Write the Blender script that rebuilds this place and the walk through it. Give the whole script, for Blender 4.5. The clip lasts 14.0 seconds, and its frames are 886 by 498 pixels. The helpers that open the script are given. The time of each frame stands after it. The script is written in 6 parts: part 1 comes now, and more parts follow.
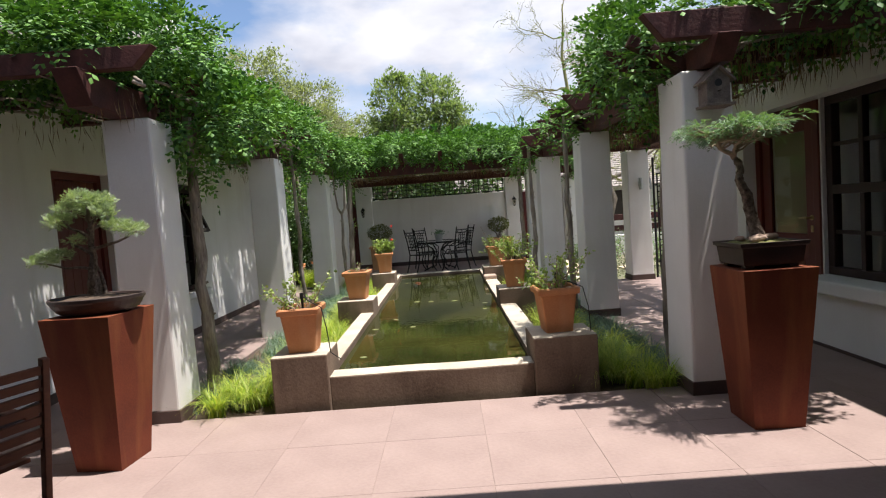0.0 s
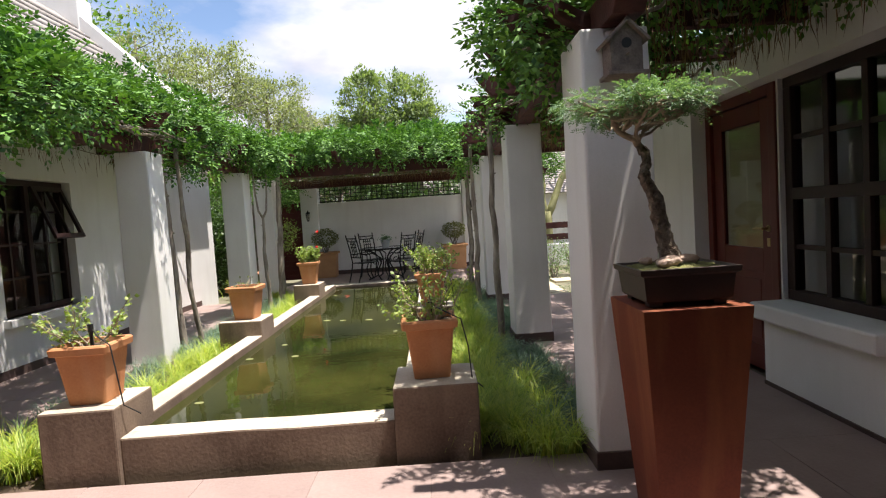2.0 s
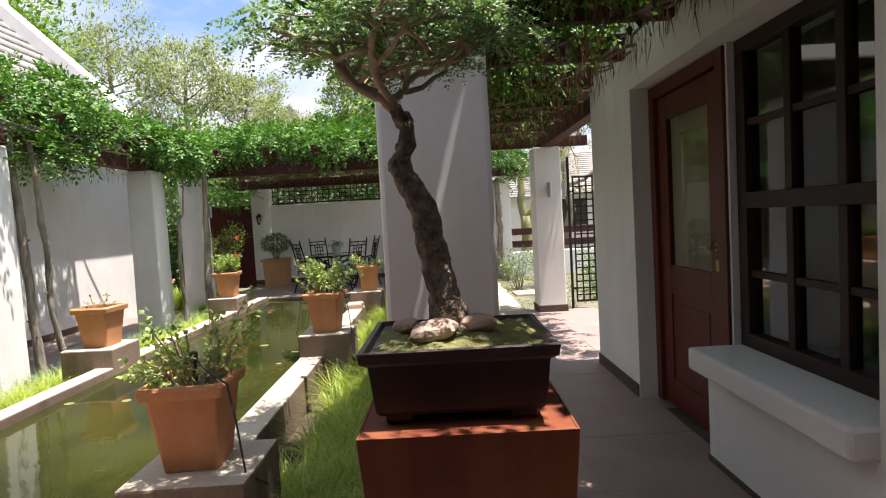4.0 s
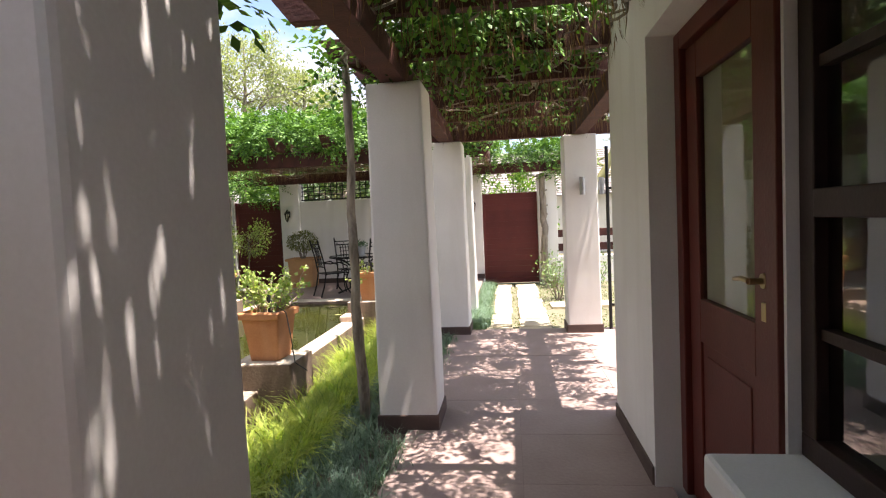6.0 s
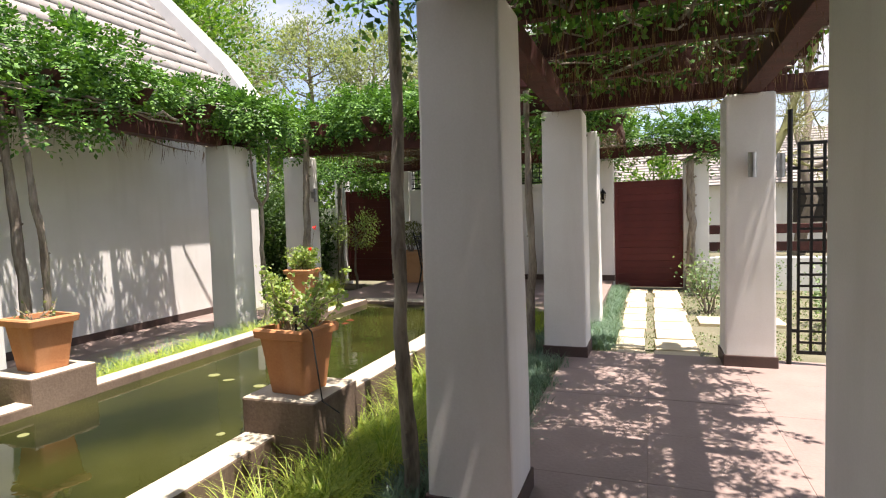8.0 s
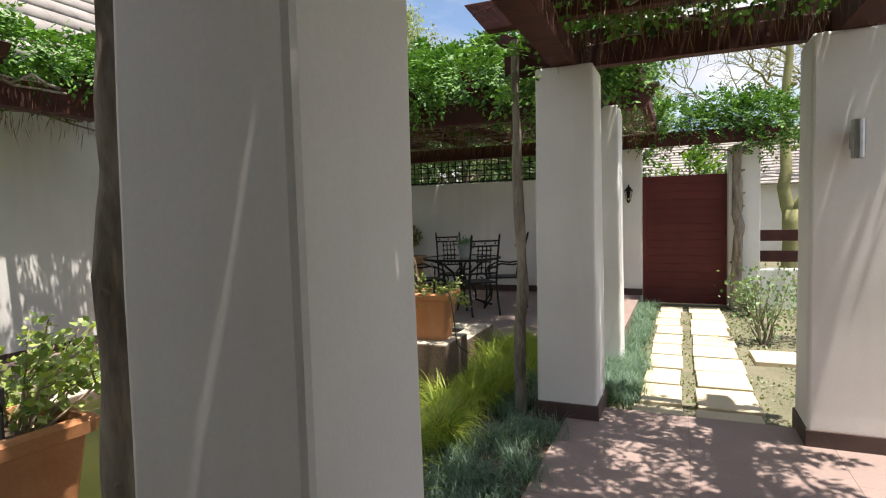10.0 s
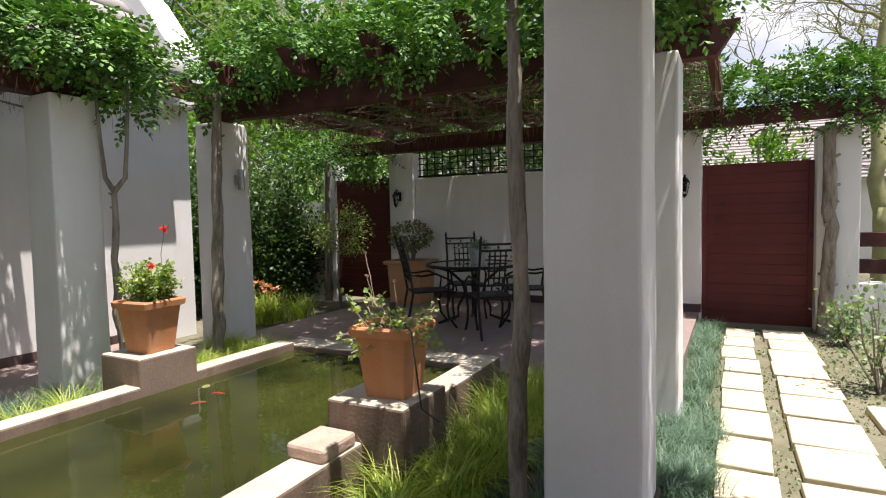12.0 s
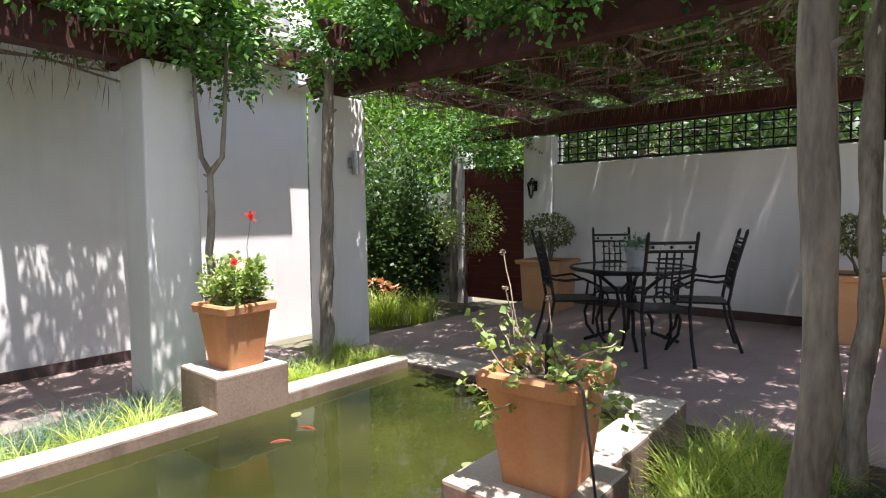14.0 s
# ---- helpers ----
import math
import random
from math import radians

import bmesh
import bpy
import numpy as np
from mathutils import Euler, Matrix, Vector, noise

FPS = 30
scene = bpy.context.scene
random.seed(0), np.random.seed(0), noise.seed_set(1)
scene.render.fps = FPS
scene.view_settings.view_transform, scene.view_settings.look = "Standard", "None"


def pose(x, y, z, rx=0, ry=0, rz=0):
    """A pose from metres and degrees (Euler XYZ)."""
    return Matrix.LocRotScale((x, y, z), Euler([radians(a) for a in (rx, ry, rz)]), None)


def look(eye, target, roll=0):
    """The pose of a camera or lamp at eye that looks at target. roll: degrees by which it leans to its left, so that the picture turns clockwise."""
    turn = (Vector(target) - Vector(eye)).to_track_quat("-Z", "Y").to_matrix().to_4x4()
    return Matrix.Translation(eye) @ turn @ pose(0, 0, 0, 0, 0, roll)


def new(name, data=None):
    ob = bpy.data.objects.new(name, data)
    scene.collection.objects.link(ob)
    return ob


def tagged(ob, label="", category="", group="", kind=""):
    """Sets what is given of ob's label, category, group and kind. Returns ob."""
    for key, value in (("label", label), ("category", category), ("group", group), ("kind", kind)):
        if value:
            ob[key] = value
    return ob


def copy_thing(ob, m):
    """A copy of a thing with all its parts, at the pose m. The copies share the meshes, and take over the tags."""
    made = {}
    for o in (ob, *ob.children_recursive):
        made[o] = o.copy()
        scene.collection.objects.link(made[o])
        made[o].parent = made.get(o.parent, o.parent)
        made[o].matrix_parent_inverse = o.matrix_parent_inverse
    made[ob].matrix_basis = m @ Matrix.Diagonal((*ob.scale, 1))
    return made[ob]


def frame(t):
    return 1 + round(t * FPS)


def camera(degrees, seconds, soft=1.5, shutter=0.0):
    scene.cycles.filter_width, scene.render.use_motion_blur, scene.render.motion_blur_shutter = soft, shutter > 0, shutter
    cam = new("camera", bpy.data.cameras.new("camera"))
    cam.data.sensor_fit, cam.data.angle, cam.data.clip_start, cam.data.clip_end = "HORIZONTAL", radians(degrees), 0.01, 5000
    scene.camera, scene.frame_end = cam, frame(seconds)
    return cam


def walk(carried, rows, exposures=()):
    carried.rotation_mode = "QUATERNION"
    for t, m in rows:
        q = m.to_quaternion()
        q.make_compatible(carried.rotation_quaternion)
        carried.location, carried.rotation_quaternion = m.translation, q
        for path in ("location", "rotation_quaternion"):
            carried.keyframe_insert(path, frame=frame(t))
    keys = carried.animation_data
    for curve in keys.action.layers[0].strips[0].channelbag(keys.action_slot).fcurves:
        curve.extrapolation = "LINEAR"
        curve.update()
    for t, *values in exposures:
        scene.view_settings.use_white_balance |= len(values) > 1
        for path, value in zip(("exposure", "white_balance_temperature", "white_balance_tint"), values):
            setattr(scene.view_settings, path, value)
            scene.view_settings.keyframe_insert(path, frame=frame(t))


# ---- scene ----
cam = camera(76.8, 14.0, soft=1.15)
PATH = [
    (0, (-0.065, -0.103, 1.558), (-0.085, 1.893, 1.432), -4.2),
    (0.5, (0.138, 0.175, 1.555), (0.132, 2.171, 1.423), -4.1),
    (1, (0.352, 0.457, 1.537), (0.354, 2.452, 1.405), -4.0),
    (1.5, (0.613, 0.763, 1.523), (0.628, 2.759, 1.4), -3.8),
    (2, (0.912, 1.069, 1.516), (0.938, 3.065, 1.399), -3.7),
    (2.5, (1.18, 1.358, 1.498), (1.208, 3.355, 1.384), -3.6),
    (3, (1.46, 1.671, 1.505), (1.484, 3.667, 1.389), -3.6),
    (3.5, (1.732, 1.968, 1.505), (1.751, 3.965, 1.396), -3.2),
    (4, (1.972, 2.257, 1.507), (1.987, 4.254, 1.399), -3.2),
    (6.5, (2.834, 3.838, 1.517), (2.459, 5.8, 1.407), -2.3),
    (7, (2.84, 4.16, 1.508), (2.318, 6.087, 1.395), -2.1),
    (9.5, (2.759, 6.303, 1.45), (1.988, 8.145, 1.336), -1.5),
    (10, (2.749, 6.728, 1.459), (1.963, 8.563, 1.347), -1.4),
    (10.5, (2.739, 7.192, 1.465), (1.945, 9.024, 1.347), -1.2),
    (11, (2.723, 7.583, 1.458), (1.906, 9.405, 1.339), -1.4),
    (11.5, (2.63, 7.991, 1.423), (1.778, 9.797, 1.311), -1.3),
    (12, (2.515, 8.344, 1.432), (1.595, 10.116, 1.317), -1.1),
    (12.5, (2.335, 8.638, 1.413), (1.331, 10.364, 1.297), -0.9),
    (13, (2.163, 8.893, 1.404), (1.073, 10.565, 1.279), -1.0),
    (13.5, (1.97, 9.129, 1.38), (0.782, 10.733, 1.261), -0.6),
    (14, (1.808, 9.259, 1.374), (0.516, 10.781, 1.253), -0.6),
]
EXPOSURES = [(0, 0.87, 6450, 11), (1.0, 0.91, 6500, 11), (2.5, 1.27, 6600, 13), (4.2, 1.40, 6600, 14), (5.3, 1.61, 6800, 16), (6.5, 2.01, 6900, 18), (7.2, 1.62, 6900, 17),
             (8.4, 1.22, 6800, 13), (9.5, 1.05, 6700, 10), (10.5, 1.07, 6850, 12), (11.5, 1.01, 6600, 14), (12.5, 0.97, 6450, 15), (14, 1.52, 6200, 16)]      # seconds, stops, white balance
walk(cam, [(t, look(eye, target, roll)) for t, eye, target, roll in PATH], EXPOSURES)

# ---- world and sun ----
SUN_DIR = Vector((0.245, -0.045, 0.97)).normalized()      # towards the sun
sun_el = math.asin(SUN_DIR.z)
sun_az = math.atan2(SUN_DIR.x, SUN_DIR.y)
world = bpy.data.worlds.new("sky")
scene.world = world
world.use_nodes = True
wn, wl = world.node_tree.nodes, world.node_tree.links
wn.clear()
w_out = wn.new("ShaderNodeOutputWorld")
w_bg = wn.new("ShaderNodeBackground")
w_sky = wn.new("ShaderNodeTexSky")
w_sky.sky_type = "NISHITA"
w_sky.sun_disc = False
w_sky.sun_elevation = sun_el
w_sky.sun_rotation = sun_az
w_sky.altitude = 1300
w_co = wn.new("ShaderNodeTexCoord")
w_map = wn.new("ShaderNodeMapping")
w_map.inputs["Scale"].default_value = (1.0, 1.0, 2.2)
w_noise = wn.new("ShaderNodeTexNoise")
w_noise.inputs["Scale"].default_value = 2.3
w_noise.inputs["Detail"].default_value = 7
w_noise.inputs["Roughness"].default_value = 0.55
w_ramp = wn.new("ShaderNodeValToRGB")
w_ramp.color_ramp.elements[0].position = 0.40
w_ramp.color_ramp.elements[1].position = 0.58
w_noise2 = wn.new("ShaderNodeTexNoise")
w_noise2.inputs["Scale"].default_value = 5.0
w_noise2.inputs["Detail"].default_value = 5
w_ramp2 = wn.new("ShaderNodeValToRGB")
w_ramp2.color_ramp.elements[0].position = 0.3
w_ramp2.color_ramp.elements[0].color = (3.3, 3.45, 4.1, 1)
w_ramp2.color_ramp.elements[1].position = 0.65
w_ramp2.color_ramp.elements[1].color = (5.8, 5.8, 6.1, 1)
w_mix = wn.new("ShaderNodeMixRGB")
wl.new(w_co.outputs["Generated"], w_map.inputs["Vector"])
wl.new(w_map.outputs["Vector"], w_noise.inputs["Vector"])
wl.new(w_map.outputs["Vector"], w_noise2.inputs["Vector"])
wl.new(w_noise.outputs["Fac"], w_ramp.inputs["Fac"])
wl.new(w_noise2.outputs["Fac"], w_ramp2.inputs["Fac"])
wl.new(w_ramp.outputs["Color"], w_mix.inputs["Fac"])
wl.new(w_sky.outputs["Color"], w_mix.inputs["Color1"])
wl.new(w_ramp2.outputs["Color"], w_mix.inputs["Color2"])
wl.new(w_mix.outputs["Color"], w_bg.inputs["Color"])
w_bg.inputs["Strength"].default_value = 0.10
wl.new(w_bg.outputs["Background"], w_out.inputs["Surface"])

sun_data = bpy.data.lights.new("sun", "SUN")
sun_data.energy = 5.0
sun_data.angle = radians(0.55)
sun_data.color = (1.0, 0.94, 0.88)
sun = new("sun", sun_data)
sun.matrix_world = look(SUN_DIR * 60, (0, 0, 0))

# ---- materials ----


def material(name, base, dark=None, scale=4.0, fine=60.0, rough=0.6, bump=0.15, metal=0.0, spread=0.5,
             random_tint=0.0, island=False, spec=0.4, stretch=(1, 1, 1), detail=6.0, streak=None):
    """Two noises mix dark and base; the fine one gives grain and relief."""
    m = bpy.data.materials.new(name)
    m.use_nodes = True
    n, l = m.node_tree.nodes, m.node_tree.links
    p = n["Principled BSDF"]
    p.inputs["Roughness"].default_value = rough
    p.inputs["Metallic"].default_value = metal
    p.inputs["Specular IOR Level"].default_value = spec
    if dark is None:
        dark = tuple(c * 0.75 for c in base)
    co = n.new("ShaderNodeTexCoord")
    mp = n.new("ShaderNodeMapping")
    mp.inputs["Scale"].default_value = stretch
    l.new(co.outputs["Object"], mp.inputs["Vector"])
    a = n.new("ShaderNodeTexNoise")
    a.inputs["Scale"].default_value = scale
    a.inputs["Detail"].default_value = detail
    b = n.new("ShaderNodeTexNoise")
    b.inputs["Scale"].default_value = fine
    b.inputs["Detail"].default_value = 4
    l.new(mp.outputs["Vector"], a.inputs["Vector"])
    l.new(mp.outputs["Vector"], b.inputs["Vector"])
    r = n.new("ShaderNodeValToRGB")
    r.color_ramp.elements[0].position = 0.5 - spread / 2
    r.color_ramp.elements[1].position = 0.5 + spread / 2
    r.color_ramp.elements[0].color = (*dark, 1)
    r.color_ramp.elements[1].color = (*base, 1)
    add = n.new("ShaderNodeMath")
    add.operation = "MULTIPLY_ADD"
    add.inputs[1].default_value = 0.45
    l.new(b.outputs["Fac"], add.inputs[0])
    sub = n.new("ShaderNodeMath")
    sub.operation = "SUBTRACT"
    sub.inputs[1].default_value = 0.225
    l.new(a.outputs["Fac"], sub.inputs[0])
    l.new(sub.outputs[0], add.inputs[2])
    l.new(add.outputs[0], r.inputs["Fac"])
    out = r.outputs["Color"]
    if random_tint:
        hsv = n.new("ShaderNodeHueSaturation")
        rnd = n.new("ShaderNodeNewGeometry" if island else "ShaderNodeObjectInfo")
        src = rnd.outputs["Random Per Island"] if island else rnd.outputs["Random"]
        mr = n.new("ShaderNodeMapRange")
        mr.inputs["To Min"].default_value = 1 - random_tint
        mr.inputs["To Max"].default_value = 1 + random_tint
        l.new(src, mr.inputs["Value"])
        l.new(mr.outputs["Result"], hsv.inputs["Value"])
        l.new(out, hsv.inputs["Color"])
        out = hsv.outputs["Color"]
    if streak:
        # vertical run-off stains with their own shape
        ms = n.new("ShaderNodeMapping")
        ms.inputs["Scale"].default_value = (3.2, 3.2, 0.4)
        l.new(co.outputs["Object"], ms.inputs["Vector"])
        ns = n.new("ShaderNodeTexNoise")
        ns.inputs["Scale"].default_value = 1.6
        ns.inputs["Detail"].default_value = 5
        l.new(ms.outputs["Vector"], ns.inputs["Vector"])
        rs = n.new("ShaderNodeValToRGB")
        rs.color_ramp.elements[0].position = 0.52
        rs.color_ramp.elements[0].color = (0, 0, 0, 1)
        rs.color_ramp.elements[1].position = 0.72
        rs.color_ramp.elements[1].color = (streak[3],) * 3 + (1,)
        l.new(ns.outputs["Fac"], rs.inputs["Fac"])
        mx = n.new("ShaderNodeMixRGB")
        l.new(rs.outputs["Color"], mx.inputs["Fac"])
        l.new(out, mx.inputs["Color1"])
        mx.inputs["Color2"].default_value = (*streak[:3], 1)
        out = mx.outputs["Color"]
    l.new(out, p.inputs["Base Color"])
    if bump:
        bp = n.new("ShaderNodeBump")
        bp.inputs["Strength"].default_value = bump
        bp.inputs["Distance"].default_value = 0.02
        l.new(add.outputs[0], bp.inputs["Height"])
        l.new(bp.outputs["Normal"], p.inputs["Normal"])
    return m


def leaf_material(name, light, dark, trans=0.35, rough=0.45):
    """Foliage: each leaf has its own shade, and lets some light through."""
    m = bpy.data.materials.new(name)
    m.use_nodes = True
    n, l = m.node_tree.nodes, m.node_tree.links
    p = n["Principled BSDF"]
    p.inputs["Roughness"].default_value = rough
    p.inputs["Specular IOR Level"].default_value = 0.35
    g = n.new("ShaderNodeNewGeometry")
    r = n.new("ShaderNodeValToRGB")
    r.color_ramp.elements[0].color = (*dark, 1)
    r.color_ramp.elements[1].color = (*light, 1)
    l.new(g.outputs["Random Per Island"], r.inputs["Fac"])
    t = n.new("ShaderNodeBsdfTranslucent")
    mul = n.new("ShaderNodeMixRGB")
    mul.blend_type = "MULTIPLY"
    mul.inputs["Fac"].default_value = 1
    mul.inputs["Color2"].default_value = (1.5, 1.6, 0.6, 1)
    mix = n.new("ShaderNodeMixShader")
    mix.inputs["Fac"].default_value = trans
    l.new(r.outputs["Color"], p.inputs["Base Color"])
    l.new(r.outputs["Color"], mul.inputs["Color1"])
    l.new(mul.outputs["Color"], t.inputs["Color"])
    l.new(p.outputs["BSDF"], mix.inputs[1])
    l.new(t.outputs["BSDF"], mix.inputs[2])
    l.new(mix.outputs["Shader"], n["Material Output"].inputs["Surface"])
    return m


def glass_material(name, tint=(0.9, 0.95, 0.93)):
    m = bpy.data.materials.new(name)
    m.use_nodes = True
    p = m.node_tree.nodes["Principled BSDF"]
    p.inputs["Base Color"].default_value = (*tint, 1)
    p.inputs["Roughness"].default_value = 0.02
    p.inputs["IOR"].default_value = 1.5
    p.inputs["Transmission Weight"].default_value = 1.0
    return m


def water_material():
    m = bpy.data.materials.new("pond_water")
    m.use_nodes = True
    n, l = m.node_tree.nodes, m.node_tree.links
    p = n["Principled BSDF"]
    p.inputs["Roughness"].default_value = 0.03
    p.inputs["IOR"].default_value = 1.33
    co = n.new("ShaderNodeTexCoord")
    a = n.new("ShaderNodeTexNoise")
    a.inputs["Scale"].default_value = 1.1
    a.inputs["Detail"].default_value = 5
    l.new(co.outputs["Object"], a.inputs["Vector"])
    r = n.new("ShaderNodeValToRGB")
    r.color_ramp.elements[0].position = 0.35
    r.color_ramp.elements[0].color = (0.009, 0.013, 0.004, 1)
    r.color_ramp.elements[1].position = 0.68
    r.color_ramp.elements[1].color = (0.040, 0.043, 0.010, 1)
    l.new(a.outputs["Fac"], r.inputs["Fac"])
    l.new(r.outputs["Color"], p.inputs["Base Color"])
    b = n.new("ShaderNodeTexNoise")
    b.inputs["Scale"].default_value = 9
    l.new(co.outputs["Object"], b.inputs["Vector"])
    bp = n.new("ShaderNodeBump")
    bp.inputs["Strength"].default_value = 0.05
    bp.inputs["Distance"].default_value = 0.02
    l.new(b.outputs["Fac"], bp.inputs["Height"])
    l.new(bp.outputs["Normal"], p.inputs["Normal"])
    return m


M_PLASTER = material("white_plaster", (0.80, 0.79, 0.77), (0.70, 0.685, 0.66), 1.6, 90, 0.85, 0.045, spec=0.2, streak=(0.62, 0.6, 0.56, 0.35))
M_SKIRT = material("dark_skirting", (0.10, 0.065, 0.055), (0.065, 0.042, 0.038), 5, 60, 0.7, 0.15)
M_SLATE = material("slate_tile", (0.305, 0.230, 0.205), (0.245, 0.18, 0.162), 2.5, 40, 0.62, 0.25, random_tint=0.035, spec=0.35)
M_GROUT = material("tile_joint", (0.29, 0.22, 0.195), None, 12, 90, 0.9, 0.1)
M_CONCRETE = material("brown_weathered_concrete", (0.26, 0.195, 0.145), (0.115, 0.08, 0.06), 1.7, 60, 0.88, 0.22, spec=0.2, streak=(0.085, 0.06, 0.045, 0.7), detail=8.0)
M_CONCTOP = material("pale_concrete_top", (0.54, 0.49, 0.39), (0.36, 0.31, 0.24), 3.0, 55, 0.85, 0.4, spec=0.25)
M_TERRA = material("terracotta", (0.57, 0.265, 0.12), (0.44, 0.185, 0.08), 6, 70, 0.75, 0.12, spec=0.25, random_tint=0.06, streak=(0.55, 0.36, 0.24, 0.25))
M_TAN = material("tan_clay", (0.52, 0.30, 0.15), (0.42, 0.23, 0.115), 4, 60, 0.8, 0.12, spec=0.2)
M_RUST = material("rusted_steel", (0.195, 0.046, 0.020), (0.12, 0.027, 0.013), 3.5, 80, 0.7, 0.12, spec=0.3, streak=(0.36, 0.15, 0.05, 0.4))
M_BEAM = material("stained_timber", (0.088, 0.028, 0.023), (0.038, 0.013, 0.011), 6, 50, 0.7, 0.3, stretch=(1, 1, 1), spec=0.3, random_tint=0.12)
M_DOOR = material("red_brown_door_paint", (0.125, 0.024, 0.017), (0.085, 0.016, 0.012), 3, 60, 0.45, 0.1, spec=0.4)
M_GATE = material("red_brown_gate_boards", (0.125, 0.026, 0.023), (0.085, 0.018, 0.017), 3, 60, 0.6, 0.15, spec=0.3, random_tint=0.10)
M_WINWOOD = material("dark_window_timber", (0.030, 0.012, 0.010), (0.018, 0.007, 0.006), 5, 70, 0.5, 0.12)
M_IRON = material("black_wrought_iron", (0.022, 0.021, 0.021), (0.012, 0.012, 0.012), 8, 90, 0.5, 0.1, metal=0.5)
M_BARK = material("vine_bark", (0.40, 0.35, 0.29), (0.12, 0.095, 0.075), 16, 70, 0.9, 0.9, stretch=(1, 1, 0.22), spec=0.15)
M_BONBARK = material("bonsai_bark", (0.33, 0.26, 0.20), (0.05, 0.036, 0.03), 38, 130, 0.9, 1.0, spec=0.2)
M_TWIG = material("pale_twig", (0.42, 0.34, 0.24), (0.22, 0.165, 0.115), 20, 90, 0.9, 0.3)
M_TRAY = material("glazed_dark_tray", (0.060, 0.042, 0.038), (0.038, 0.028, 0.026), 6, 80, 0.5, 0.08)
M_STONE = material("pale_pink_stone", (0.50, 0.37, 0.29), (0.33, 0.23, 0.18), 9, 70, 0.85, 0.4)
M_MOSS = material("moss", (0.23, 0.24, 0.075), (0.11, 0.10, 0.045), 22, 120, 0.95, 1.0)
M_SOIL = material("soil", (0.115, 0.080, 0.055), (0.055, 0.038, 0.028), 14, 90, 0.95, 0.9)
M_GROUND = material("garden_ground", (0.20, 0.18, 0.125), (0.105, 0.105, 0.06), 2.5, 45, 0.95, 0.8)
M_PAVER = material("sandstone_paver", (0.60, 0.52, 0.37), (0.50, 0.42, 0.29), 3, 60, 0.85, 0.25, random_tint=0.07)
M_ROOFTILE = material("grey_roof_tile", (0.36, 0.33, 0.31), (0.25, 0.225, 0.21), 3, 50, 0.85, 0.25, random_tint=0.12, island=True)
M_BIRD = material("grey_weathered_wood", (0.25, 0.20, 0.17), (0.11, 0.085, 0.075), 12, 80, 0.85, 0.5)
M_BRASS = material("dull_brass", (0.55, 0.42, 0.22), None, 8, 80, 0.35, 0.05, metal=1.0)
M_STEEL = material("brushed_steel", (0.5, 0.5, 0.5), None, 20, 120, 0.35, 0.05, metal=1.0)
M_CHAIRWOOD = material("red_brown_garden_timber", (0.22, 0.075, 0.035), (0.12, 0.038, 0.020), 8, 60, 0.55, 0.2, stretch=(0.3, 1, 1))
M_HOSE = material("black_irrigation_pipe", (0.02, 0.02, 0.02), None, 9, 80, 0.5, 0.0)
M_CARP = material("orange_fish", (0.26, 0.045, 0.02), (0.16, 0.028, 0.015), 30, 90, 0.4, 0.0)
# Near-black wall colour stands in for the dimness indoors.
M_ROOMSHADE = material("dim_room_shade_tone", (0.05, 0.042, 0.035), None, 3, 60, 0.9, 0.05)
M_CURTAIN = material("grey_curtain", (0.26, 0.24, 0.21), None, 6, 90, 0.9, 0.1)
# Olive of the sheet added to brighten the door glass.
M_GLASSBACK = material("olive_glass_backing", (0.42, 0.37, 0.22), (0.34, 0.30, 0.17), 2, 60, 0.9, 0.05)
M_GREENBARK = material("yellow_green_bark", (0.30, 0.30, 0.13), (0.20, 0.19, 0.09), 5, 50, 0.85, 0.3)
M_FARBARK = material("grey_bark", (0.24, 0.20, 0.16), (0.13, 0.11, 0.09), 6, 40, 0.9, 0.5)
M_BUCKET = material("zinc_bucket", (0.42, 0.43, 0.42), (0.30, 0.31, 0.31), 9, 70, 0.5, 0.1, spec=0.4)
M_GLASS = glass_material("window_glass")
M_TABLEGLASS = glass_material("tabletop_glass", (0.82, 0.93, 0.9))
M_LAMPGLASS = glass_material("lantern_glass", (0.95, 0.9, 0.78))
M_WATER = water_material()
M_VINE = leaf_material("wisteria_leaf", (0.155, 0.32, 0.052), (0.022, 0.078, 0.018), 0.13, 0.58)
M_SHRUB = leaf_material("shrub_leaf", (0.37, 0.44, 0.14), (0.15, 0.24, 0.065), 0.30)
# Colour of the dark shrubs; on two trees it stands for shade.
M_DARKLEAF = leaf_material("dark_shrub_and_shaded_leaf", (0.075, 0.135, 0.040), (0.030, 0.062, 0.020), 0.25)
M_BONLEAF = leaf_material("bonsai_leaf", (0.22, 0.33, 0.19), (0.075, 0.15, 0.085), 0.30)
M_TOPIARY = leaf_material("clipped_shrub_leaf", (0.20, 0.21, 0.075), (0.085, 0.10, 0.035), 0.25)
M_BONLEAF2 = leaf_material("bonsai_needle", (0.42, 0.49, 0.33), (0.20, 0.27, 0.17), 0.30)
M_GRASS = leaf_material("bright_sedge_blade", (0.52, 0.55, 0.13), (0.15, 0.27, 0.035), 0.40)
M_BLUEGRASS = leaf_material("blue_green_tuft_blade", (0.185, 0.275, 0.195), (0.070, 0.135, 0.095), 0.25)
M_FARLEAF = leaf_material("tree_leaf", (0.25, 0.32, 0.155), (0.11, 0.165, 0.075), 0.42)
M_OLIVELEAF = leaf_material("olive_tree_leaf", (0.31, 0.345, 0.215), (0.145, 0.18, 0.10), 0.38)
M_BRIGHTLEAF = leaf_material("bright_tree_leaf", (0.175, 0.30, 0.045), (0.040, 0.115, 0.018), 0.35)
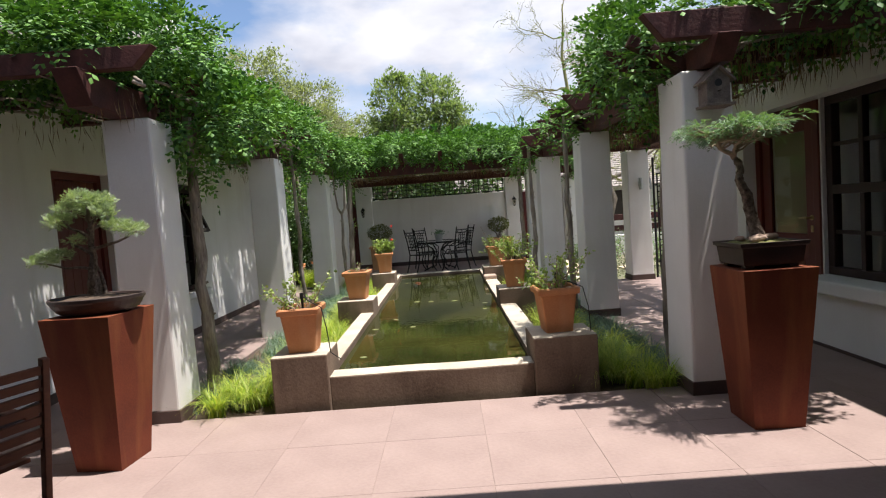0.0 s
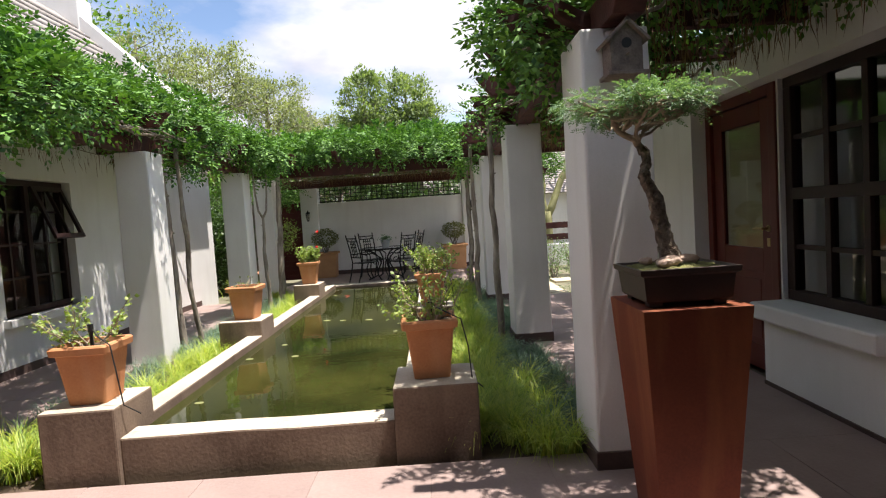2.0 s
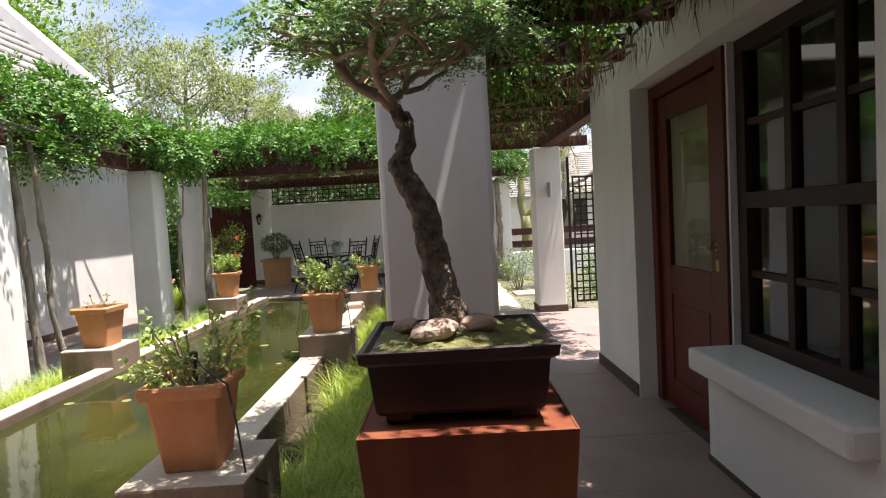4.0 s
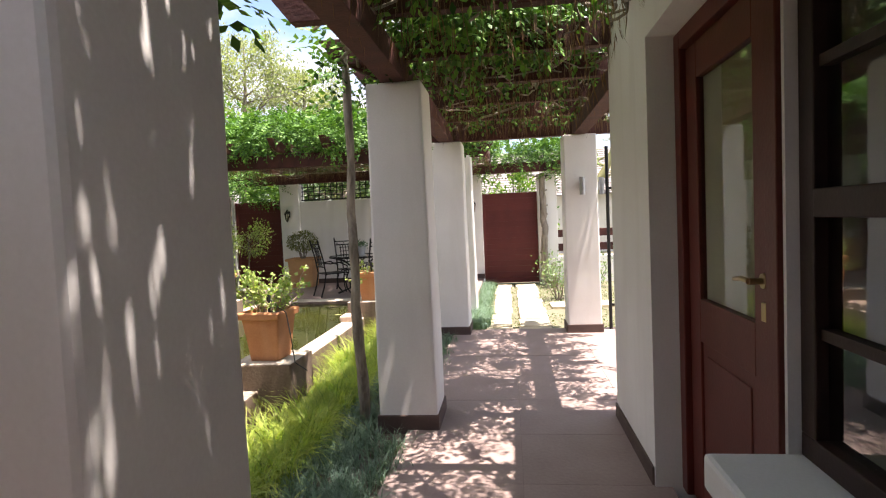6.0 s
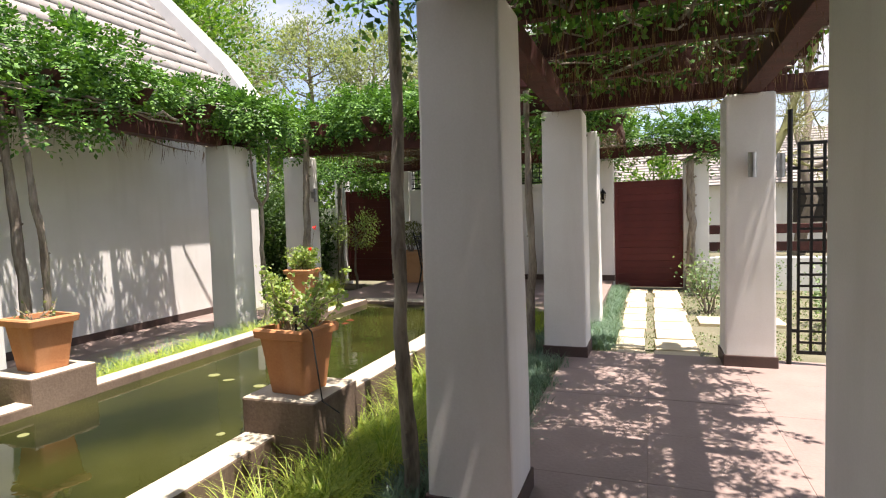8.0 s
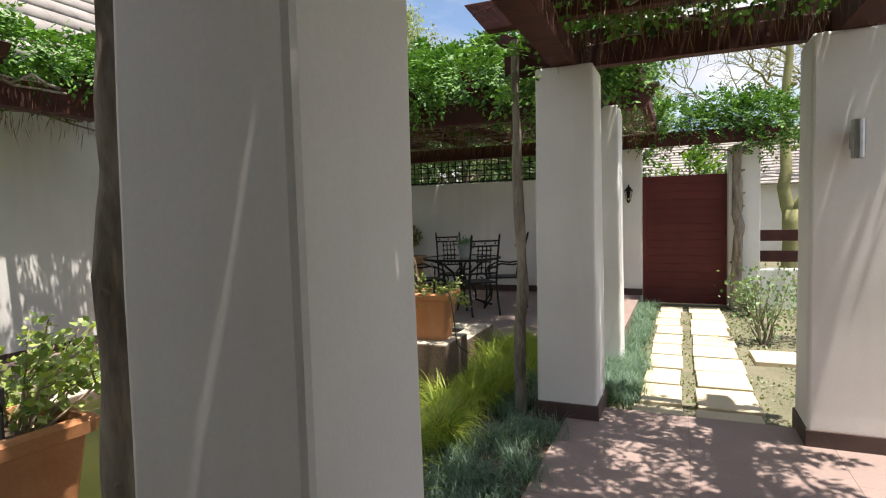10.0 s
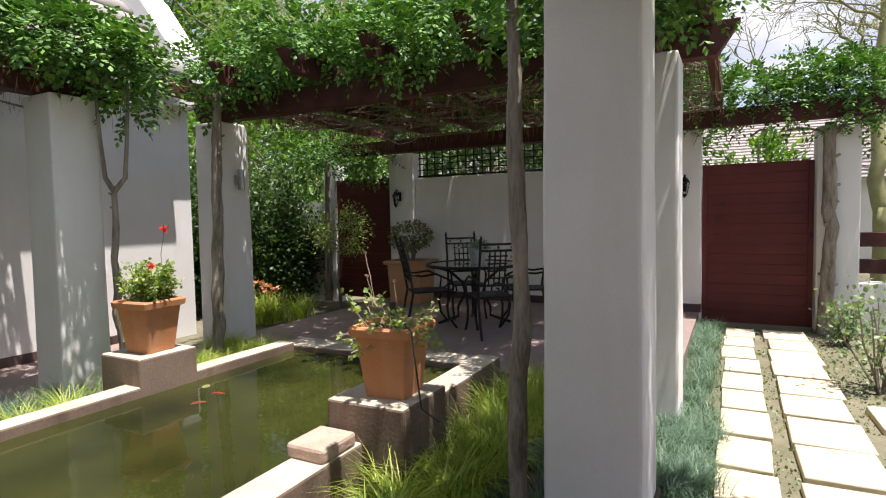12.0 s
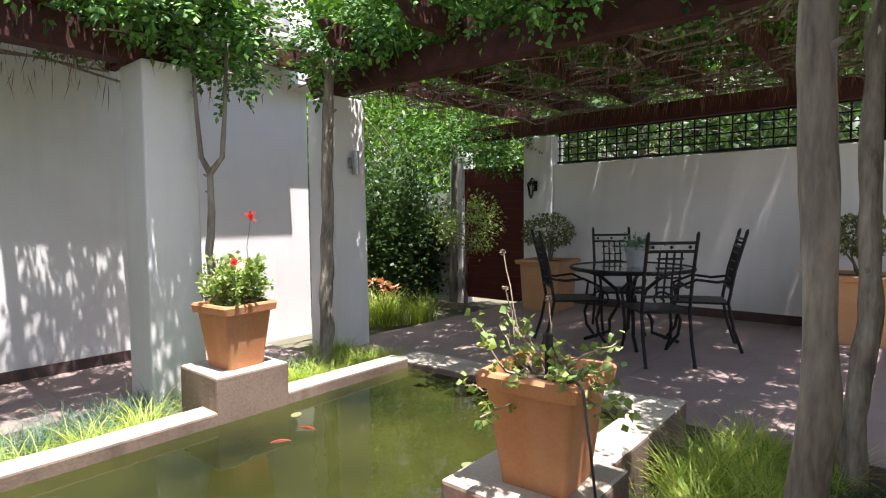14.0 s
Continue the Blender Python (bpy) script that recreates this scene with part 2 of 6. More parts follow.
M_ROSE = leaf_material("rose_leaf", (0.25, 0.34, 0.18), (0.10, 0.175, 0.08), 0.28)
M_RED = leaf_material("red_petal", (0.75, 0.035, 0.022), (0.55, 0.02, 0.02), 0.3)
M_PEACH = leaf_material("peach_petal", (0.80, 0.42, 0.25), (0.70, 0.26, 0.12), 0.3)
M_PADLEAF = leaf_material("lily_pad", (0.23, 0.24, 0.10), (0.16, 0.17, 0.075), 0.1)
M_COVER = leaf_material("grey_groundcover_leaf", (0.30, 0.33, 0.19), (0.14, 0.18, 0.09), 0.2)
M_DRY = leaf_material("dry_tendril", (0.22, 0.135, 0.075), (0.10, 0.055, 0.035), 0.2)

# ---- builders ----


def mesh_of(name, bm, mat, smooth=False):
    me = bpy.data.meshes.new(name)
    bmesh.ops.recalc_face_normals(bm, faces=bm.faces)
    bm.to_mesh(me)
    bm.free()
    me.materials.append(mat)
    if smooth:
        me.polygons.foreach_set("use_smooth", [True] * len(me.polygons))
    return me


def part(name, bm, mat, parent=None, label="", smooth=False, m=None):
    ob = new(name, mesh_of(name, bm, mat, smooth))
    if parent is not None:
        ob.parent = parent
    if m is not None:
        ob.matrix_basis = m
    if label:
        ob["label"] = label
    return ob


def thing(name, m, label, category, group="", kind=""):
    ob = new(name)
    ob.empty_display_size = 0.1
    ob.matrix_basis = m
    return tagged(ob, label, category, group, kind)


def box(bm, x0, x1, y0, y1, z0, z1, bevel=0.0, taper=0.0):
    """A box; taper draws the top in on each side; bevel rounds the edges."""
    c = [(x0, y0, z0), (x1, y0, z0), (x1, y1, z0), (x0, y1, z0),
         (x0 + taper, y0 + taper, z1), (x1 - taper, y0 + taper, z1), (x1 - taper, y1 - taper, z1), (x0 + taper, y1 - taper, z1)]
    v = [bm.verts.new(p) for p in c]
    f = [bm.faces.new([v[i] for i in q]) for q in ((0, 3, 2, 1), (4, 5, 6, 7), (0, 1, 5, 4), (1, 2, 6, 5), (2, 3, 7, 6), (3, 0, 4, 7))]
    if bevel:
        es = list({e for q in f for e in q.edges})
        bmesh.ops.bevel(bm, geom=es, offset=bevel, segments=2, profile=0.5, affect="EDGES")
    return bm


def boxed(*a, **k):
    return box(bmesh.new(), *a, **k)


def tube(bm, pts, radii, seg=8, cap=True):
    """A round tube through points, with a radius at each."""
    pts = [Vector(p) for p in pts]
    if not hasattr(radii, "__len__"):
        radii = [radii] * len(pts)
    rings, side = [], None
    for i, p in enumerate(pts):
        d = (pts[min(i + 1, len(pts) - 1)] - pts[max(i - 1, 0)]).normalized()
        if side is None:
            side = d.orthogonal().normalized()
        side = (side - d * side.dot(d)).normalized()
        up = d.cross(side)
        rings.append([bm.verts.new(p + radii[i] * (math.cos(2 * math.pi * k / seg) * side + math.sin(2 * math.pi * k / seg) * up)) for k in range(seg)])
    for a, b in zip(rings, rings[1:]):
        for k in range(seg):
            bm.faces.new((a[k], a[(k + 1) % seg], b[(k + 1) % seg], b[k]))
    if cap:
        bm.faces.new(rings[0][::-1])
        bm.faces.new(rings[-1])
    return bm


def lathe(bm, profile, seg=20, squash=1.0):
    """Turns (radius, height) pairs round z."""
    rings = []
    for r, z in profile:
        rings.append([bm.verts.new((r * math.cos(2 * math.pi * k / seg), squash * r * math.sin(2 * math.pi * k / seg), z)) for k in range(seg)])
    for a, b in zip(rings, rings[1:]):
        for k in range(seg):
            bm.faces.new((a[k], a[(k + 1) % seg], b[(k + 1) % seg], b[k]))
    bm.faces.new(rings[0][::-1])
    bm.faces.new(rings[-1])
    return bm


def square_lathe(bm, profile, wide=1.0, corner=0.0):
    """Square rings of (half width, height), for square pots and trays; the corners may be rounded."""
    rings = []
    for r, z in profile:
        ring = []
        for sx, sy, turn in ((-1, -1, 180), (1, -1, 270), (1, 1, 0), (-1, 1, 90)):
            for step in ((0, 30, 60, 90) if corner else (None,)):
                if step is None:
                    ring.append(bm.verts.new((sx * r * wide, sy * r, z)))
                else:
                    a = math.radians(turn + step)
                    ring.append(bm.verts.new((sx * (r * wide - corner) + corner * math.cos(a), sy * (r - corner) + corner * math.sin(a), z)))
        rings.append(ring)
    n = len(rings[0])
    for a, b in zip(rings, rings[1:]):
        for k in range(n):
            bm.faces.new((a[k], a[(k + 1) % n], b[(k + 1) % n], b[k]))
    bm.faces.new(rings[0][::-1])
    bm.faces.new(rings[-1])
    return bm


def raw_mesh(name, verts, tris, mat, parent=None, label="", kind="", m=None):
    """A mesh from arrays of vertices and triangles."""
    me = bpy.data.meshes.new(name)
    verts = np.asarray(verts, np.float32)
    tris = np.asarray(tris, np.int32)
    me.vertices.add(len(verts))
    me.vertices.foreach_set("co", verts.ravel())
    me.loops.add(tris.size)
    me.loops.foreach_set("vertex_index", tris.ravel())
    me.polygons.add(len(tris))
    me.polygons.foreach_set("loop_start", np.arange(0, tris.size, 3, dtype=np.int32))
    me.update(calc_edges=True)
    me.materials.append(mat)
    ob = new(name, me)
    if parent is not None:
        ob.parent = parent
    if m is not None:
        ob.matrix_basis = m
    if label:
        ob["label"] = label
    if kind:
        ob["kind"] = kind
    return ob


def unit(v):
    return v / np.maximum(np.linalg.norm(v, axis=-1, keepdims=True), 1e-6)


def leaf_arrays(base, along, normal, length, width):
    """Folded, pointed leaves: base point, direction, upper side, size."""
    side = unit(np.cross(along, normal))
    up = np.cross(side, along)
    L, W = length[:, None], width[:, None]
    mid = base + along * L * 0.45
    v = np.stack([base, mid + side * W - up * W * 0.35, base + along * L - up * L * 0.12, mid - side * W - up * W * 0.35, mid], 1)
    n = len(base)
    k = np.array([[0, 1, 4], [4, 1, 2], [4, 2, 3], [0, 4, 3]])
    return v.reshape(-1, 3), (np.arange(n)[:, None, None] * 5 + k).reshape(-1, 3)


def sprays(rng, points, out, pairs=4, stem=0.22, size=0.06, droop=0.5, slim=0.30):
    """Compound leaves: paired leaflets along drooping stems that start at points and head out."""
    n = len(points)
    d = unit(out + rng.normal(0, 0.45, (n, 3)) + np.array([0, 0, -droop * 0.4]))
    s = unit(np.cross(d, np.array([0, 0, 1.0]) + rng.normal(0, 0.3, (n, 3))))
    up = np.cross(s, d)
    st = stem * rng.uniform(0.7, 1.25, n)
    bases, alongs, norms, sizes = [], [], [], []
    for i in range(pairs):
        f = (i + 0.6) / pairs
        p = points + d * (st * f)[:, None] + np.array([0, 0, -1]) * (droop * st * f * f * 0.5)[:, None]
        for sgn in (-1, 1):
            bases.append(p)
            alongs.append(unit(s * sgn + d * 0.55 + rng.normal(0, 0.16, (n, 3))))
            norms.append(up + rng.normal(0, 0.3, (n, 3)))
            sizes.append(size * rng.uniform(0.75, 1.2, n))
    bases.append(points + d * st[:, None] + np.array([0, 0, -1]) * (droop * st * 0.5)[:, None])
    alongs.append(unit(d + np.array([0, 0, -droop * 0.5])))
    norms.append(up)
    sizes.append(size * rng.uniform(0.8, 1.2, n))
    sz = np.concatenate(sizes)
    return leaf_arrays(np.concatenate(bases), np.concatenate(alongs), np.concatenate(norms), sz, sz * slim)


def simple_leaves(rng, points, out, size=0.06, slim=0.3, wild=0.8):
    n = len(points)
    a = unit(out + rng.normal(0, wild, (n, 3)))
    sz = size * rng.uniform(0.6, 1.3, n)
    return leaf_arrays(points, a, rng.normal(0, 0.6, (n, 3)) + np.array([0, 0, 1.0]), sz, sz * slim)


def blades(rng, roots, height, width, bend, lean=0.35, steps=4):
    """Grass blades that rise and arch over."""
    n = len(roots)
    ang = rng.uniform(0, 2 * math.pi, n)
    h = np.stack([np.cos(ang), np.sin(ang), 0 * ang], 1)
    s = np.stack([-np.sin(ang), np.cos(ang), 0 * ang], 1)
    L = height * rng.uniform(0.6, 1.2, n)
    b = bend * rng.uniform(0.5, 1.4, n)
    rows = []
    for i in range(steps + 1):
        f = i / steps
        a = (lean + b * f)[:, None] if hasattr(b, "shape") else lean + b * f
        rows.append((a, f))
    p = roots.copy()
    verts = []
    for i, (a, f) in enumerate(rows):
        w = (width * (1 - f * 0.92) * rng.uniform(0.85, 1.1, n))[:, None]
        verts += [p - s * w, p + s * w]
        p = p + (np.sin(a) * h + np.cos(a) * np.array([0, 0, 1.0])) * (L / steps)[:, None]
    v = np.stack(verts, 1)
    k = []
    for i in range(steps):
        o = 2 * i
        k += [[o, o + 1, o + 3], [o, o + 3, o + 2]]
    return v.reshape(-1, 3), (np.arange(n)[:, None, None] * v.shape[1] + np.array(k)).reshape(-1, 3)


def merged(*pairs):
    vs, ts, o = [], [], 0
    for v, t in pairs:
        vs.append(v)
        ts.append(t + o)
        o += len(v)
    return np.concatenate(vs), np.concatenate(ts)


def wiggle(rng, a, b, n, amount):
    """Points from a to b that wander."""
    a, b = Vector(a), Vector(b)
    pts, off = [], Vector()
    for i in range(n + 1):
        f = i / n
        pts.append(a.lerp(b, f) + off * math.sin(math.pi * min(1, f * 1.2)))
        off = off * 0.6 + Vector(rng.normal(0, amount, 3))
    return pts


# ---- plan ----
WALL_R = 3.51          # face of the house beside the walk
WALL_L = -3.98         # face of the wing across the pool
BACK_Y = 16.50         # face of the garden wall
PIL_TOP = 2.50
PATIO = 0.10           # the far terrace lies a step higher
PILLARS_R = (4.20, 7.445, 10.705, 12.36)
PILLARS_L = (4.405, 7.688, 10.925, 12.60)
PILLARS_LX = (-2.785, -2.785, -2.775, -2.76)
PW = 0.41

# ---- ground ----
bm = bmesh.new()
bmesh.ops.create_grid(bm, x_segments=2, y_segments=2, size=400)
bmesh.ops.translate(bm, verts=bm.verts, vec=(0, 0, -0.10))
tagged(part("ground", bm, M_GROUND), "dry pale garden soil with sparse low groundcover", "ground", kind="structure")

# paved floors: a bed of joint mortar; the tiles lie on it
FLOORS = [  # x0, x1, y0, y1, tile
    (-8.0, 8.0, -4.0, 4.44, 0.72),
    (1.98, 3.60, 4.44, 11.01, 0.72),
    (3.60, 4.35, 7.75, 11.01, 0.75),
    (-3.98, -2.62, 4.44, 12.60, 0.70),
    (-2.60, 2.12, 12.72, 16.50, 0.72),
]
floor_objs = []
for x0, x1, y0, y1, s in FLOORS:
    lift = PATIO if y0 > 12 else 0.0
    f = part("floor", boxed(x0, x1, y0, y1, -0.16, lift - 0.003), M_GROUT)
    floor_objs.append(tagged(f, "pinkish brown slate floor with thin pale joints", "floor", kind="structure"))

# planting beds beside the pool
for x0, x1 in ((-2.62, -1.36), (0.80, 1.98)):
    f = part("ground_bed", boxed(x0, x1, 4.44, 12.72, -0.12, -0.03), M_SOIL)
    tagged(f, "dark damp planting bed along the pool wall", "ground", kind="structure")

# ---- pool ----
RIM = 0.262
pool = thing("pool", pose(0, 0, 0), "long raised concrete pool with stained rims", "pool", kind="structure")


def rim_block(name, x0, x1, y0, y1, z1, label=""):
    b = bmesh.new()
    box(b, x0, x1, y0, y1, -0.1, z1, bevel=0.014)
    bmesh.ops.subdivide_edges(b, edges=[e for e in b.edges if e.calc_length() > 0.6], cuts=10)
    for v in b.verts:
        v.co += Vector(noise.noise_vector(v.co * 2.3)) * 0.007
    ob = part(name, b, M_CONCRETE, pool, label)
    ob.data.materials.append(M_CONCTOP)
    # Faces that point up take the paler concrete, all others the brown one.
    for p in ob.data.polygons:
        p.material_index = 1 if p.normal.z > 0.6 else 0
    return ob


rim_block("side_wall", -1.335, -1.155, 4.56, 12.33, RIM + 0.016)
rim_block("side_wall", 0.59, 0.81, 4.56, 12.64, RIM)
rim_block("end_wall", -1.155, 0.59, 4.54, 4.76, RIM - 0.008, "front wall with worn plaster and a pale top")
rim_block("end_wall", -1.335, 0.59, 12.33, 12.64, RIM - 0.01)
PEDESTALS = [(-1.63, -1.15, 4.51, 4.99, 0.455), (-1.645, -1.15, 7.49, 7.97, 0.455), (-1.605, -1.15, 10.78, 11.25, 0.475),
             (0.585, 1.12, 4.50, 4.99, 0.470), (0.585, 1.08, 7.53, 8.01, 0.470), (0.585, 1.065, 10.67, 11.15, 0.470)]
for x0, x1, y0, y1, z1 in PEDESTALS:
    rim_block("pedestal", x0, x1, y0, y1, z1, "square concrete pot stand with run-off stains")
b = boxed(0.565, 0.80, 10.37, 10.64, RIM - 0.004, RIM + 0.075, bevel=0.02)
tagged(part("stone_block", b, M_STONE), "small pale stone slab lying on the pool rim", "stone")
b = bmesh.new()
bmesh.ops.create_grid(b, x_segments=1, y_segments=1, size=0.5)
for v in b.verts:
    v.co = Vector((-1.17 + (v.co.x + 0.5) * 1.775, 4.70 + (v.co.y + 0.5) * 7.70, 0.205))
tagged(part("water", b, M_WATER), "still murky green pond water", "water", kind="structure")

rng = np.random.default_rng(5)
for i in range(11):
    r = rng.uniform(0.025, 0.055)
    b = bmesh.new()
    lathe(b, [(r, 0.0), (r * 0.98, 0.003)], 12, rng.uniform(0.6, 1.0))
    yy = rng.uniform(5.0, 12.0)
    tagged(part("lily_pad", b, M_PADLEAF, m=pose(rng.uniform(-1.05, 0.45), yy, 0.206, 0, 0, rng.uniform(0, 180))),
           "small pale floating leaf on the pond", "leaf", "floating leaves")
for x, y, a in ((-0.73, 11.08, 20), (-0.69, 10.88, 60)):
    b = bmesh.new()
    pts = [(-0.10, 0, 0), (-0.05, 0.01, 0), (0, 0.012, 0), (0.06, 0, 0), (0.10, -0.02, 0)]
    tube(b, pts, [0.008, 0.02, 0.024, 0.014, 0.005], 8)
    box(b, 0.09, 0.14, -0.045, 0.0, -0.002, 0.004)
    tagged(part("goldfish", b, M_CARP, m=pose(x, y, 0.202, 0, 0, a) @ Matrix.Scale(0.55, 4)), "orange goldfish at the surface of the pond", "fish", "pond fish")

# ---- pillars ----


def pillar(x0, y0, group, h=PIL_TOP, base=0.0, skirt=True, w=PW, d=PW, label="white plastered square pillar with a dark skirting"):
    root = thing("pillar", pose(x0 + w / 2, y0 + d / 2, base), label, "pillar", group)
    b = boxed(-w / 2, w / 2, -d / 2, d / 2, -0.1, h - base, bevel=0.018, taper=0.012)
    bmesh.ops.subdivide_edges(b, edges=[e for e in b.edges if e.calc_length() > 1.0], cuts=8)
    for v in b.verts:
        q = noise.noise_vector(v.co * 1.7 + Vector((x0, y0, 0)))
        v.co += Vector((q.x, q.y, 0)) * 0.006
    part("shaft", b, M_PLASTER, root)
    if skirt:
        part("skirting", boxed(-w / 2 - 0.012, w / 2 + 0.012, -d / 2 - 0.012, d / 2 + 0.012, -0.05, 0.105, bevel=0.006), M_SKIRT, root)
    return root


pil_r = [pillar(1.77, y, "pergola pillars", skirt=i < 3, w=0.43 if i else 0.41, d=(0.495, 0.44, 0.44, 0.40)[i]) for i, y in enumerate(PILLARS_R)]
pil_l = [pillar(x, y, "pergola pillars", skirt=i == 0) for i, (x, y) in enumerate(zip(PILLARS_LX, PILLARS_L))]
porch_pillar = pillar(3.455, 10.70, "pergola pillars", w=0.43)


def wall_light(m):
    root = thing("wall_light", m, "brushed steel up-and-down wall light on a pillar", "wall light", "pillar lights")
    b = bmesh.new()
    tube(b, [(0, -0.07, -0.11), (0, -0.07, 0.11)], 0.035, 16)
    part("cylinder", b, M_STEEL, root, smooth=False)
    part("back_plate", boxed(-0.03, 0.03, -0.045, 0.0, -0.05, 0.05, bevel=0.005), M_STEEL, root)
    return root


wall_light(pose(3.675, 10.695, 1.85, 0, 0, 0))
wall_light(pose(3.88, 10.91, 1.85, 0, 0, 90))
wall_light(pose(-2.345, 12.80, 1.88, 0, 0, 90))

# birdhouse on the first pillar
bh = thing("birdhouse", pose(1.985, 4.195, 2.315), "small weathered grey wooden birdhouse on a white pillar", "birdhouse")
b = bmesh.new()
v = [b.verts.new(p) for p in ((-0.085, 0, -0.10), (0.085, 0, -0.10), (0.085, 0, 0.07), (0, 0, 0.165), (-0.085, 0, 0.07))]
fc = b.faces.new(v)
ex = bmesh.ops.extrude_face_region(b, geom=[fc])
bmesh.ops.translate(b, verts=[g for g in ex["geom"] if isinstance(g, bmesh.types.BMVert)], vec=(0, -0.14, 0))
part("house_body", b, M_BIRD, bh)
for sx in (-1, 1):
    part("roof_board", boxed(-0.008, 0.008, -0.175, 0.012, 0, 0.17, bevel=0.003), M_BIRD, bh, m=pose(sx * 0.115, 0, 0.055, 0, -sx * 46, 0))
# A black disc on the front stands in for the hole's dark inside.
b = bmesh.new()
tube(b, [(0, -0.139, 0.05), (0, -0.145, 0.05)], 0.027, 16)
part("hole_disc", b, M_HOSE, bh, "black disc for the dark of the round entrance hole")
b = bmesh.new()
tube(b, [(0, -0.14, -0.01), (0, -0.19, -0.01)], 0.006, 8)
part("perch", b, M_BIRD, bh)
part("base_board", boxed(-0.11, 0.11, -0.175, 0, -0.12, -0.10, bevel=0.004), M_BIRD, bh)

# ---- house beside the walk ----
hr = thing("wall_east", pose(0, 0, 0), "white plastered house wall with a deep window and a door", "wall", kind="structure")
W1 = 4.05               # inner face
DOOR_Y0, DOOR_Y1, DOOR_H = 5.50, 6.62, 2.47
WIN_Y0, WIN_Y1, SILL = 4.20, 5.48, 0.645
for y0, y1, z0, z1 in ((DOOR_Y1, 7.71, -0.1, 3.0), (-4.2, 7.71, 3.0, 3.05), (WIN_Y1, DOOR_Y0, -0.1, 2.42), (WIN_Y0, WIN_Y1, -0.1, SILL - 0.10), (-4.2, WIN_Y0, -0.1, 3.0)):
    part("wall_block", boxed(WALL_R + (0.16 if y1 == DOOR_Y0 else 0.0), W1, y0, y1, z0, z1), M_PLASTER, hr)
part("lintel", boxed(WALL_R, W1, WIN_Y0, DOOR_Y1, 2.42, 3.0), M_PLASTER, hr)
part("end_wall", boxed(W1, 8.0, 7.41, 7.71, -0.1, 3.05), M_PLASTER, hr)
part("skirting", boxed(WALL_R - 0.012, WALL_R + 0.01, DOOR_Y1 + 0.02, 7.72, 0.0, 0.10), M_SKIRT, hr)
part("skirting", boxed(WALL_R - 0.012, WALL_R + 0.01, -4.0, WIN_Y1, 0.0, 0.03), M_SKIRT, hr)
b = boxed(WALL_R - 0.11, W1 - 0.25, WIN_Y0 + 0.003, WIN_Y1 + 0.02, SILL - 0.10, SILL + 0.03, bevel=0.018)
part("window_sill", b, M_PLASTER, hr, "thick rounded white window sill")
# Room walls take the near-black tone so the panes look unlit.
room = thing("wall_room", pose(0, 0, 0), "room behind the window, its dimness put into the wall colour", "wall", kind="structure")
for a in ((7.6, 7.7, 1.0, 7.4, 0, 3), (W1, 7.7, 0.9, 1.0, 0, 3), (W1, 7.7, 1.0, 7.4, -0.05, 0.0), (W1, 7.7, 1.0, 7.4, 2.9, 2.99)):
    part("room_wall", boxed(*a), M_ROOMSHADE, room)

# window with small panes
win = thing("window_1", pose(3.74, 0, 0), "dark timber window of many small glass panes", "window", kind="structure")
WZ0, WZ1, WY0 = SILL + 0.03, 2.42, WIN_Y0
for y0, y1, z0, z1 in ((WY0, WIN_Y1, WZ0, WZ0 + 0.08), (WY0, WIN_Y1, WZ1 - 0.08, WZ1), (WIN_Y1 - 0.09, WIN_Y1, WZ0 + 0.08, WZ1 - 0.08), (WY0, WY0 + 0.09, WZ0 + 0.08, WZ1 - 0.08)):
    part("window_frame", boxed(-0.03, 0.06, y0, y1, z0, z1, bevel=0.006), M_WINWOOD, win)
part("transom", boxed(-0.033, 0.063, WY0 + 0.09, WIN_Y1 - 0.09, 1.47, 1.56, bevel=0.006), M_WINWOOD, win)
ya, yb = WY0 + 0.09, WIN_Y1 - 0.09
for j in (1, 2):
    yc = ya + (yb - ya) * j / 3
    for z0, z1 in ((WZ0 + 0.08, 1.47), (1.56, WZ1 - 0.08)):
        part("glazing_bar", boxed(-0.02, 0.045, yc - 0.028, yc + 0.028, z0, z1, bevel=0.004), M_WINWOOD, win)
for j in range(3):
    y0, y1 = ya + (yb - ya) * j / 3 + (0.028 if j else 0), ya + (yb - ya) * (j + 1) / 3 - (0.028 if j < 2 else 0)
    for z0, zc, z1 in ((WZ0 + 0.08, 1.10, 1.47), (1.56, 1.95, WZ1 - 0.08)):
        part("glazing_bar", boxed(-0.010, 0.036, y0, y1, zc - 0.018, zc + 0.018), M_WINWOOD, win)
        for za, zb in ((z0, zc - 0.018), (zc + 0.018, z1)):
            pane = part("pane", boxed(0.012, 0.016, y0, y1, za, zb), M_GLASS, win)
            pane.visible_shadow = False

# glazed door
door = thing("door_1", pose(3.67, 0, 0), "closed red-brown door with a tall glass light", "door", kind="structure")
part("door_frame", boxed(-0.02, 0.10, DOOR_Y1 - 0.09, DOOR_Y1, 0, DOOR_H - 0.06, bevel=0.005), M_DOOR, door)
part("door_frame", boxed(-0.02, 0.10, DOOR_Y0, DOOR_Y0 + 0.09, 0, DOOR_H - 0.06, bevel=0.005), M_DOOR, door)
part("door_frame", boxed(-0.02, 0.10, DOOR_Y0 + 0.09, DOOR_Y1 - 0.09, DOOR_H - 0.15, DOOR_H - 0.06, bevel=0.005), M_DOOR, door)
DA, DB = DOOR_Y0 + 0.10, DOOR_Y1 - 0.10
leaf = part("door_leaf", boxed(0.01, 0.055, DA, DA + 0.15, 0.01, DOOR_H - 0.16, bevel=0.004), M_DOOR, door)
